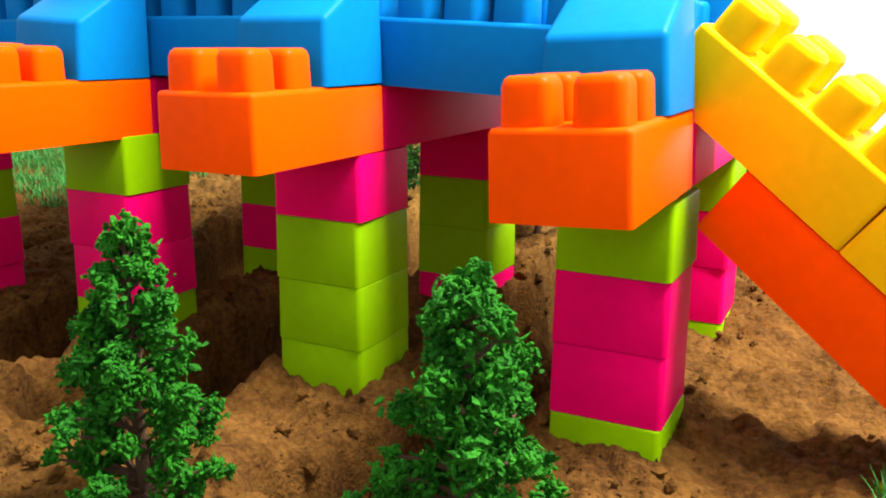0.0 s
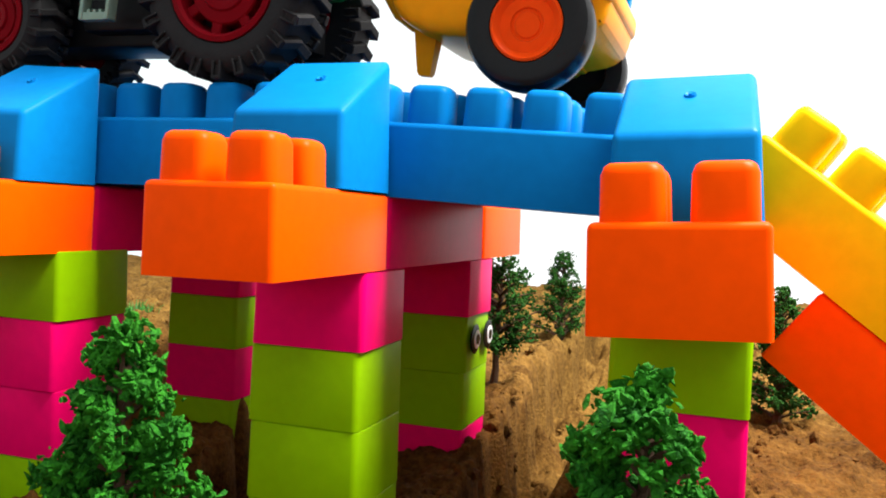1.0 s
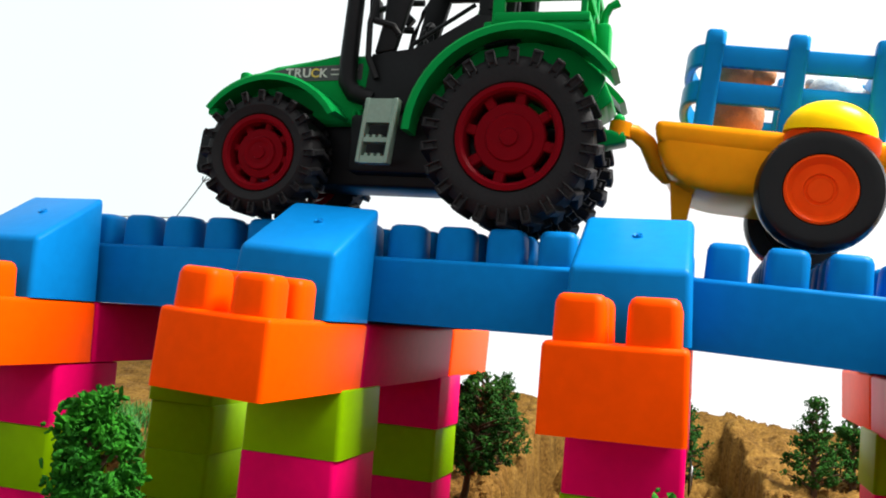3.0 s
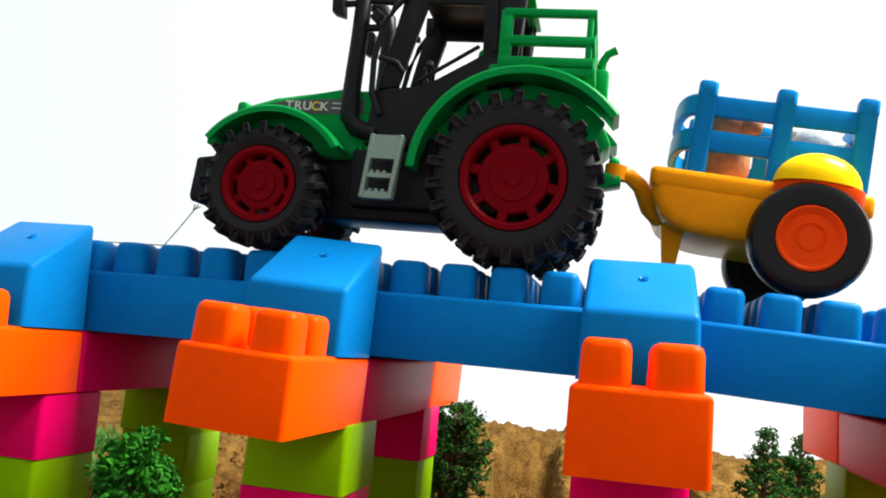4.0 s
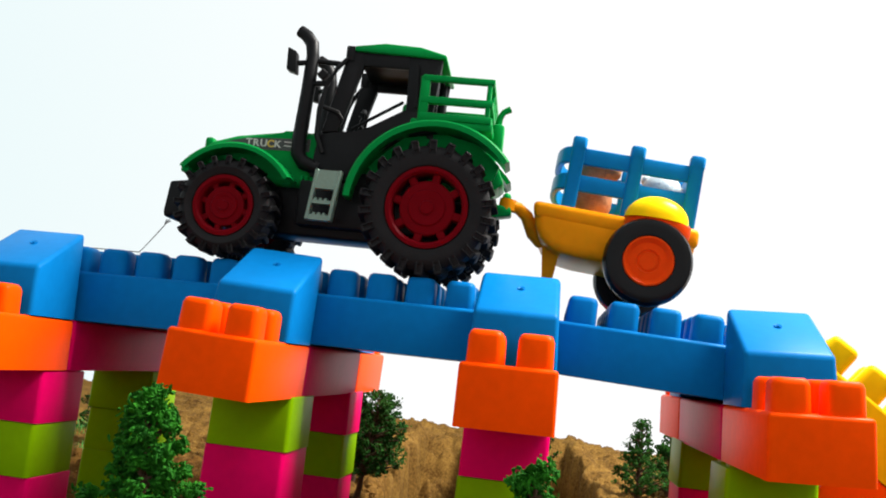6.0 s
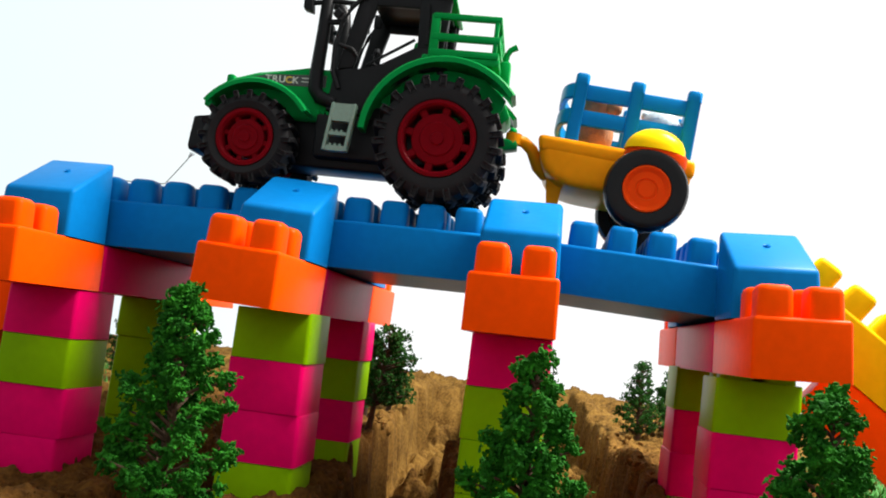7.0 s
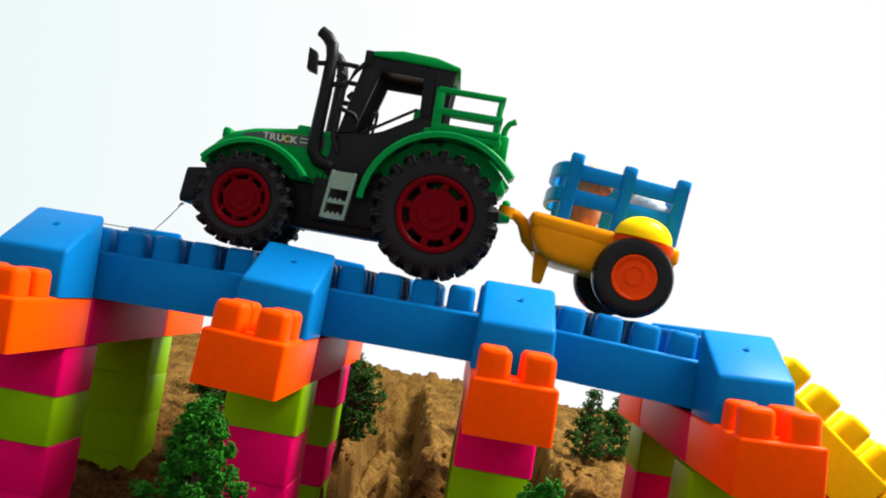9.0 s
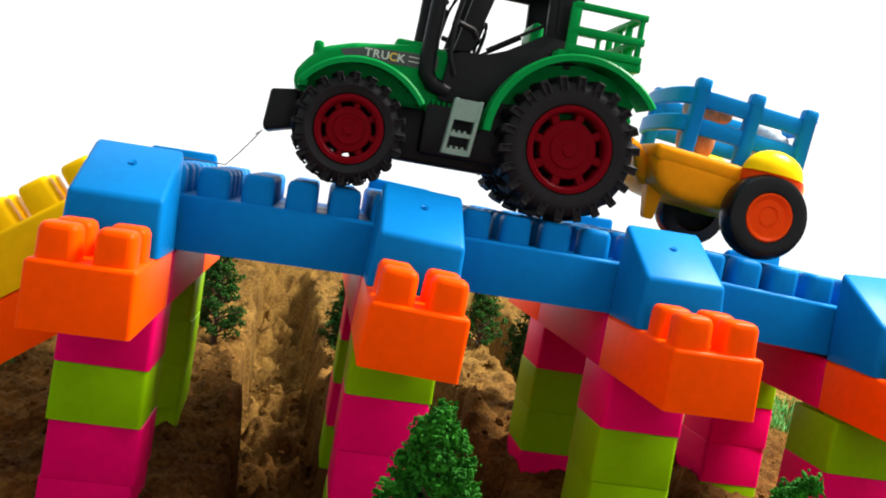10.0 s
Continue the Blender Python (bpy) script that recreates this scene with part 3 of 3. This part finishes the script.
add_box(bm, 0.0, 0.0565, 0.036, 2 * TYM - 0.036, 0.3845, 0.3905, 0.002)
add_box(bm, 0.055, 0.066, 0.044, 0.060, 0.372, 0.402, 0.003)
add_tube(bm, [(0.060, 0.052, 0.400), (0.061, 0.052, 0.409), (0.064, 0.052, 0.4145), (0.0695, 0.052, 0.4175)], [0.0032, 0.0028, 0.0026, 0.0030], 8)
tpart("rear_rack", bm, TRACTOR_GREEN, "green rack behind the cab")
bm = bmesh.new()  # back plate and drawbar
add_prism(bm, [(0.036, 0.384), (0.060, 0.372), (0.0705, 0.350), (0.066, 0.346), (0.050, 0.335), (0.036, 0.33)], 0.042, 0.082, 0.002)
add_prism(bm, [(0.040, 0.338), (0.058, 0.335), (0.078, 0.333), (0.079, 0.326), (0.060, 0.322), (0.040, 0.320)], 0.054, 0.072, 0.0015)
add_tube(bm, [(0.0735, 0.063, 0.330), (0.0735, 0.063, 0.340)], 0.0024, 8)
bmesh.ops.create_icosphere(bm, subdivisions=2, radius=0.0040, matrix=Matrix.Translation((0.0735, 0.063, 0.3425)))
tpart("drawbar", bm, TRACTOR_GREEN, "green drawbar with ball")


def text_mesh(body, size, mat, m, depth=0.0002):
    cu = bpy.data.curves.new("lettering", "FONT")
    cu.body, cu.size, cu.extrude, cu.align_x = body, size, depth, "LEFT"
    cu.offset = size * 0.02
    tmp = bpy.data.objects.new("lettering", cu)
    me = bpy.data.meshes.new_from_object(tmp)
    bpy.data.objects.remove(tmp)
    me.transform(m)
    me.materials.clear()
    me.materials.append(mat)
    return me


bm = bmesh.new()
add_prism(bm, [(-0.170, 0.3625), (-0.150, 0.3675), (-0.096, 0.3705), (-0.096, 0.3595), (-0.150, 0.3580), (-0.166, 0.3570)], 0.0304, 0.0312)
decal = tpart("bonnet_decal", bm, DECAL_GREY, "grey bonnet sticker with lettering")
xt = -0.152
for ch in "TRUCK":
    me = text_mesh(ch, 0.0085, DECAL_GOLD if ch == "C" else DECAL_WHITE, base_t @ pose(xt, 0.0302, 0.3610, 90, 0, 0) @ Matrix.Diagonal((1.08, 1, 1, 1)))
    part("letter", me, None, decal)
    xt += 0.0062
bm = bmesh.new()
for k in range(2):
    add_box(bm, -0.1185, -0.099, 0.0300, 0.0304, 0.3625 + 0.0034 * k, 0.3633 + 0.0034 * k)
tpart("decal_bar", bm, DECAL_WHITE, parent=decal)

# ---- trailer ----
CY = 0.1045
trailer = thing("toy_trailer", pose(0.1925, CY, 0.2945, 0, 5.4, 0), "yellow plastic toy farm trailer with blue fence, hitched behind the tractor", "toy trailer")
bm = bmesh.new()
outline = [(-0.0985, 0.0350), (0.0370, 0.0350), (0.0385, 0.0150), (0.032, 0.0030), (0.008, -0.0035), (-0.064, -0.0035), (-0.082, 0.0005), (-0.094, 0.0120)]
add_prism(bm, outline, -0.056, 0.056, 0.009, 4)
tub = part("tub", bm, CART_YELLOW, trailer, "amber yellow rounded tub")
bm = bmesh.new()
add_prism(bm, [(-0.1000, 0.0375), (0.0390, 0.0375), (0.0396, 0.0210), (-0.0965, 0.0230)], -0.0572, 0.0572, 0.005, 3)
part("rim_band", bm, CART_YELLOW, tub)
bm = bmesh.new()
add_tube(bm, [(-0.123, -0.043, 0.0310), (-0.112, -0.040, 0.0305), (-0.104, -0.034, 0.0260), (-0.096, -0.026, 0.0140), (-0.088, -0.016, 0.0100)], [0.0052, 0.0052, 0.0056, 0.0066, 0.0075], 12)
add_tube(bm, [(-0.1215, -0.043, 0.0262), (-0.1215, -0.043, 0.0356)], 0.0074, 14)
part("tow_arm", bm, CART_YELLOW, trailer, "amber yellow tow arm")
bm = bmesh.new()
rings = [[Vector((-0.0785 + dx, y, z)) for dx, y in ((-w, -v), (w, -v), (w, v), (-w, v))] for w, v, z in ((0.0078, 0.006, 0.004), (0.0062, 0.005, -0.010), (0.0046, 0.004, -0.0225), (0.0034, 0.003, -0.0245))]
add_loft(bm, [[p + Vector((0.0015 * (0.004 - p.z) / 0.028, -0.02, 0)) for p in r] for r in rings])
part("prop_leg", bm, CART_YELLOW, trailer)
for sgn in (-1, 1):
    place = Matrix.Translation((0, sgn * 0.084, 0)) @ Matrix.Diagonal((1, -sgn, 1, 1))
    bm = bmesh.new()
    r, wd = 0.0356, 0.024
    prof = [(0.0197, 0.004), (0.0207, 0.001), (r * 0.80, -0.0006), (r * 0.93, 0.0012), (r * 0.985, 0.005), (r, wd * 0.5), (r * 0.985, wd - 0.005), (r * 0.93, wd - 0.0012), (0.0225, wd - 0.001), (0.0215, wd - 0.004), (0.0197, 0.004)]
    add_loft(bm, [[Vector((q * math.cos(2 * math.pi * k / 48), y, q * math.sin(2 * math.pi * k / 48))) for k in range(48)] for q, y in prof], cap=False)
    bmesh.ops.transform(bm, matrix=place, verts=bm.verts)
    tyre = part("wheel", bm, SHINY_BLACK, trailer, "smooth glossy black tyre")
    bm = bmesh.new()
    prof = [(0.0005, 0.0040), (0.0068, 0.0040), (0.0074, 0.0048), (0.0088, 0.0048), (0.0094, 0.0034), (0.0150, 0.0038), (0.0170, 0.0016), (0.0186, 0.0002), (0.0200, 0.0010), (0.0200, wd * 0.6), (0.0005, wd * 0.6)]
    add_lathe(bm, prof, 40)
    bmesh.ops.transform(bm, matrix=place, verts=bm.verts)
    part("hub", bm, CART_ORANGE, tyre, "orange dished hub")
    bm = bmesh.new()
    add_lathe(bm, [(0.0005, wd * 0.62), (0.0206, wd * 0.62), (0.0210, wd - 0.005), (0.0150, wd - 0.008), (0.0005, wd - 0.008)], 32)
    bmesh.ops.transform(bm, matrix=place, verts=bm.verts)
    part("inner_disc", bm, SHINY_BLACK, tyre, "black inner face")
    bm = bmesh.new()
    rings = []
    for k in range(9):
        a = radians(90 * k / 8)
        q, z = 0.0255 * math.cos(a) + 0.0006, 0.0205 * math.sin(a)
        rings.append([Vector((0.002 + q * math.cos(2 * math.pi * j / 32), sgn * 0.064 + 0.72 * q * math.sin(2 * math.pi * j / 32), 0.0355 + z)) for j in range(32)])
    add_loft(bm, rings)
    guard = part("mudguard", bm, CART_LEMON, trailer, "lemon yellow domed mudguard")
    bm = bmesh.new()
    rings = [[Vector((0.004 + q * math.cos(2 * math.pi * j / 32), sgn * 0.062 + 0.72 * q * math.sin(2 * math.pi * j / 32), z)) for j in range(32)] for q, z in ((0.0250, 0.0230), (0.0268, 0.0275), (0.0268, 0.0345), (0.0250, 0.0362))]
    add_loft(bm, rings)
    part("mudguard_band", bm, CART_ORANGE, guard, "orange band under the mudguard")
bm = bmesh.new()
add_tube(bm, [(0, -0.07, 0), (0, 0.07, 0)], 0.004, 12)
add_box(bm, -0.012, 0.012, -0.05, 0.05, -0.004, 0.006, 0.002)
part("axle", bm, CART_YELLOW, trailer)


def fence_post():
    bm = bmesh.new()
    add_loft(bm, [rounded_square(h, 0.003, z, 3) for h, z in ((0.0061, 0.028), (0.0059, 0.0890), (0.0063, 0.0896), (0.0062, 0.0975), (0.0054, 0.0990))])
    return make_mesh("fence_post", bm, CART_BLUE, 40)


POST = fence_post()
fence = part("fence", POST, None, trailer, "blue slatted fence", m=pose(-0.0705, -0.047, 0))
for x, y in ((-0.0210, -0.047), (0.0285, -0.047), (-0.0705, 0.047), (-0.0210, 0.047), (0.0285, 0.047)):
    part("post", POST, None, trailer, m=pose(x, y, 0))
for z in (0.0600, 0.0835):
    for y in (-0.047, 0.047):
        bm = bmesh.new()
        add_box(bm, -0.0705, 0.0285, y - 0.0028, y + 0.0028, z - 0.0072, z + 0.0072, 0.002)
        part("rail", bm, CART_BLUE, trailer)
    bm = bmesh.new()  # board bowed round the front
    arc = [(-0.0705 - 0.0155 * math.sin(math.pi * k / 16) ** 0.6, -0.047 * math.cos(math.pi * k / 16)) for k in range(17)]
    rings = []
    for k, (ax, ay) in enumerate(arc):
        tx, ty = arc[min(k + 1, 16)][0] - arc[max(k - 1, 0)][0], arc[min(k + 1, 16)][1] - arc[max(k - 1, 0)][1]
        ln = math.hypot(tx, ty)
        nx_, ny_ = ty / ln * 0.0028, -tx / ln * 0.0028
        rings.append([Vector((ax + q * nx_, ay + q * ny_, z + h)) for q, h in ((-1, -0.0060), (-0.5, -0.0072), (0.5, -0.0072), (1, -0.0060), (1, 0.0060), (0.5, 0.0072), (-0.5, 0.0072), (-1, 0.0060))])
    add_loft(bm, rings)
    part("front_rail", bm, CART_BLUE, trailer)
    bm = bmesh.new()
    add_box(bm, 0.0257, 0.0313, -0.047, 0.047, z - 0.0072, z + 0.0072, 0.002)
    part("rail", bm, CART_BLUE, trailer)


def blob(bm, cx, cy, cz, rx, ry, rz, sub=3):
    r = bmesh.ops.create_icosphere(bm, subdivisions=sub, radius=1)
    for v in r["verts"]:
        v.co = Vector((cx + v.co.x * rx, cy + v.co.y * ry, cz + v.co.z * rz))


# plain moulded figures standing in the trailer
for x, y, mat, name, label, hh in ((0.150, 0.090, FUR, "toy_figure", "plain tan moulded figure standing in the trailer", 0.378), (0.207, 0.092, PALE, "toy_figure", "plain pale grey moulded figure standing in the trailer", 0.368)):
    bm = bmesh.new()
    blob(bm, 0, 0, 0.022, 0.017, 0.016, 0.024)
    blob(bm, 0.001, -0.004, hh - 0.331, 0.0185, 0.018, 0.0180)
    blob(bm, 0.014, -0.016, hh - 0.331 - 0.003, 0.0085, 0.007, 0.008, 2)
    blob(bm, -0.012, -0.006, hh - 0.331 + 0.010, 0.005, 0.004, 0.005, 2)
    single(name, bm, mat, pose(x - 0.003, y, 0.3275 - 0.09 * (x - 0.195)), label, "toy figure", angle=80)

# thread from the tractor's nose along the deck
bm = bmesh.new()
add_tube(bm, [(-0.2185, 0.045, 0.2945), (-0.2235, 0.045, 0.2870), (-0.2330, 0.045, 0.2740), (-0.2420, 0.046, 0.2632), (-0.2800, 0.050, 0.2631), (-0.3100, 0.055, 0.2631)], 0.00045, 6)
add_tube(bm, [(-0.2190, 0.050, 0.2940), (-0.2230, 0.047, 0.2905), (-0.2185, 0.040, 0.2935)], 0.00045, 6)
single("pull_thread", bm, THREAD, Matrix(), "thin grey thread tied to the tractor's nose", "thread")

# round stick-on eyes on one rear pillar
for y in (0.1745, 0.2085):
    eye = thing("sticker", pose(0.1283, y, 0.101, 0, 0, 90) @ Matrix.Diagonal((1.35, 1, 1.35, 1)), "round black and white sticker on a lime brick", "sticker", "stickers")
    bm = bmesh.new()
    add_lathe(bm, [(0.0005, 0.0006), (0.0078, 0.0004), (0.0082, -0.0006), (0.0062, -0.0016), (0.0005, -0.0016)], 24)
    part("disc", bm, SHINY_BLACK, eye)
    bm = bmesh.new()
    add_lathe(bm, [(0.0005, -0.0012), (0.0052, -0.0014), (0.0050, -0.0021), (0.0005, -0.0021)], 20)
    part("white_spot", bm, WHITE, eye, "white spot")
    bm = bmesh.new()
    add_lathe(bm, [(0.0005, -0.0018), (0.0030, -0.0019), (0.0028, -0.0026), (0.0005, -0.0026)], 16)
    part("pupil", bm, SHINY_BLACK, eye, "black dot")

# ---- trees ----


def tree(x, y, h, r, mat, seed, label, bits, lean=0.0, foot=0.16, round_top=False):
    """A wire tree with foam glued on in clumps. foot: bare share of the trunk; round_top: a broad crown instead of a cone."""
    rnd = random.Random(seed)
    z0 = height(x, y) - 0.004
    ob = thing("model_tree", pose(x, y, z0, lean * 0.4, lean, 0), label, "model tree", "model trees")
    bm = bmesh.new()
    bend = [(0, 0, 0), (0.0012, 0.0004, h * 0.15), (-0.0008, 0.001, h * 0.35), (0.0006, 0, h * 0.62), (0, 0, h * 0.95)]
    add_tube(bm, bend, [0.0042, 0.0033, 0.0027, 0.0018, 0.0008], 8)
    clumps = []
    n = 70
    for k in range(n):
        t = (k + 0.5) / n
        zz = h * (foot + (0.97 - foot) * t)
        shape = math.sqrt(max(0.0, 1 - (1.7 * t - 0.72) ** 2)) if round_top else (1 - t) ** 0.80 * 0.95 + 0.07
        reach = r * shape * (0.62 + 0.52 * rnd.random()) * min(1.0, 0.66 + t * 3)
        a = k * 2.39996 + rnd.uniform(-0.5, 0.5)
        tip = Vector((reach * math.cos(a), reach * math.sin(a), zz + rnd.uniform(-0.005, 0.005)))
        root = Vector((0, 0, max(h * 0.10, zz - reach * 0.55)))
        add_tube(bm, [root, root.lerp(tip, 0.5) + Vector((0, 0, 0.0015)), tip * 0.97], [0.0013, 0.0010, 0.0005], 5)
        clumps.append((root.lerp(tip, 0.90), 0.0050 * rnd.uniform(0.6, 1.35)))
        if reach > 0.016:
            clumps.append((root.lerp(tip, 0.55), 0.0055 * rnd.uniform(0.7, 1.2)))
    clumps.append((Vector((0, 0, h * 0.975)), 0.0045))
    part("trunk", bm, BARK, ob, "thin brown wire trunk with branches")
    ico = bmesh.new()
    bmesh.ops.create_icosphere(ico, subdivisions=1, radius=1)
    base = np.array([v.co[:] for v in ico.verts])
    tri = np.array([[v.index for v in f.verts] for f in ico.faces])
    ico.free()
    gen = np.random.RandomState(seed)
    verts, faces, count = [], [], 0
    weights = np.array([q[1] for q in clumps]) ** 2
    for i in gen.choice(len(clumps), bits, p=weights / weights.sum()):
        centre, size = clumps[i]
        out = gen.normal(size=3)
        out /= np.linalg.norm(out)
        c = np.array(centre) + out * size * (0.35 + 0.75 * gen.rand() + (0.6 * gen.rand() if gen.rand() < 0.3 else 0)) * (1, 1, 0.9)
        s_ = gen.uniform(0.0007, 0.0018)
        rot, _ = np.linalg.qr(gen.normal(size=(3, 3)))
        pts = base * gen.uniform(0.3, 1.5, (len(base), 1)) * gen.uniform((0.4, 0.4, 0.8), (1.0, 1.2, 2.2))
        verts.append(pts @ rot * s_ + c)
        faces.append(tri + count)
        count += len(base)
    me = bpy.data.meshes.new("crown")
    me.from_pydata(np.concatenate(verts).tolist(), [], np.concatenate(faces).tolist())
    me.materials.append(mat)
    part("crown", me, mat, ob, "clumps of crumbly green foam foliage")
    return ob


NEAR = "small conical model tree with bright green crumbly foliage standing in sand"
FAR = "small model tree with dark green crumbly foliage standing in sand"
tree(-0.091, -0.213, 0.158, 0.053, LEAF, 11, NEAR, 10000, 1.5, foot=0.20)
tree(0.121, -0.205, 0.141, 0.051, LEAF, 12, NEAR, 10000, foot=0.12)
tree(0.285, -0.200, 0.133, 0.049, LEAF, 13, NEAR, 10000, foot=0.12)
tree(-0.345, -0.205, 0.120, 0.040, LEAF, 14, NEAR, 4500)
ROUND = "small leaning model tree with broad dark green crown, in sand"
tree(-0.074, 0.290, 0.130, 0.040, LEAF_DARK, 21, ROUND, 3600, 9.0, foot=0.34, round_top=True)
tree(0.101, 0.335, 0.126, 0.038, LEAF_DARK, 24, ROUND, 3200, 2.0, foot=0.34, round_top=True)
for x, y, h, r, seed in ((-0.100, 0.560, 0.112, 0.038, 31), (-0.268, 0.44, 0.128, 0.036, 22), (0.262, 0.60, 0.120, 0.038, 23), (0.104, 0.64, 0.118, 0.046, 25), (0.312, 0.66, 0.108, 0.036, 32), (0.345, 0.33, 0.120, 0.036, 26), (-0.108, 0.43, 0.112, 0.034, 27), (-0.30, 0.62, 0.12, 0.038, 28), (-0.46, 0.45, 0.12, 0.036, 29)):
    tree(x, y, h, r * 1.1, LEAF_DARK, seed, FAR, 2800, foot=0.22)

# ---- turf and crumbs ----


def turf(name, x0, x1, y0, y1, blades, seed):
    gen = np.random.RandomState(seed)
    verts, faces = [], []
    for i in range(blades):
        x, y = gen.uniform(x0, x1), gen.uniform(y0, y1)
        if noise.noise(Vector((x * 11, y * 11, 9.0))) < -0.28:
            continue
        z = height(x, y) - 0.002
        a, hgt, lean = gen.uniform(0, 6.28), gen.uniform(0.010, 0.022), gen.uniform(0.1, 0.9)
        dx, dy = math.cos(a), math.sin(a)
        w = 0.0007
        n = len(verts)
        for t, ww in ((0, w), (0.55, w * 0.8), (1.0, w * 0.15)):
            ox = lean * hgt * t * t
            for sgn in (-1, 1):
                verts.append((x + dx * ox - dy * ww * sgn, y + dy * ox + dx * ww * sgn, z + hgt * t * (1 - 0.2 * lean * t)))
        faces += [(n, n + 1, n + 3, n + 2), (n + 2, n + 3, n + 5, n + 4)]
    me = bpy.data.meshes.new(name)
    me.from_pydata(verts, [], faces)
    me.materials.append(TURF)
    tagged(new(name, me), "bright green artificial grass tufts on the sand", "artificial grass", kind="stuff")


turf("grass", 0.42, 0.75, -0.22, -0.01, 6000, 3)
turf("grass", 0.46, 0.90, 0.22, 0.58, 9000, 4)
turf("grass", -0.90, -0.44, 0.22, 0.58, 9000, 5)
turf("grass", -0.75, -0.44, -0.20, -0.01, 5000, 6)

gen = np.random.RandomState(8)
ico = bmesh.new()
bmesh.ops.create_icosphere(ico, subdivisions=1, radius=1)
ico_v = np.array([v.co[:] for v in ico.verts])
ico_f = np.array([[v.index for v in f.verts] for f in ico.faces])
ico.free()
verts, faces, count = [], [], 0
while count < 7000 * len(ico_v):
    x, y = gen.uniform(-0.55, 0.6), gen.uniform(-0.28, 0.75)
    if noise.noise(Vector((x * 9, y * 9, 7.0))) < gen.uniform(-0.25, 0.35):
        continue
    s_ = 0.0009 + 0.0060 * gen.rand() ** 7
    pts = ico_v * gen.uniform(0.6, 1.2, (len(ico_v), 1)) * gen.uniform(0.6, 1.25, 3) * s_ + (x, y, height(x, y) + s_ * 0.35)
    verts.append(pts)
    faces.append(ico_f + count)
    count += len(ico_v)
me = bpy.data.meshes.new("sand_crumbs")
me.from_pydata(np.concatenate(verts).tolist(), [], np.concatenate(faces).tolist())
me.materials.append(SAND)
tagged(new("sand_crumbs", me), "loose brown sand crumbs on the ground", "sand", kind="stuff")
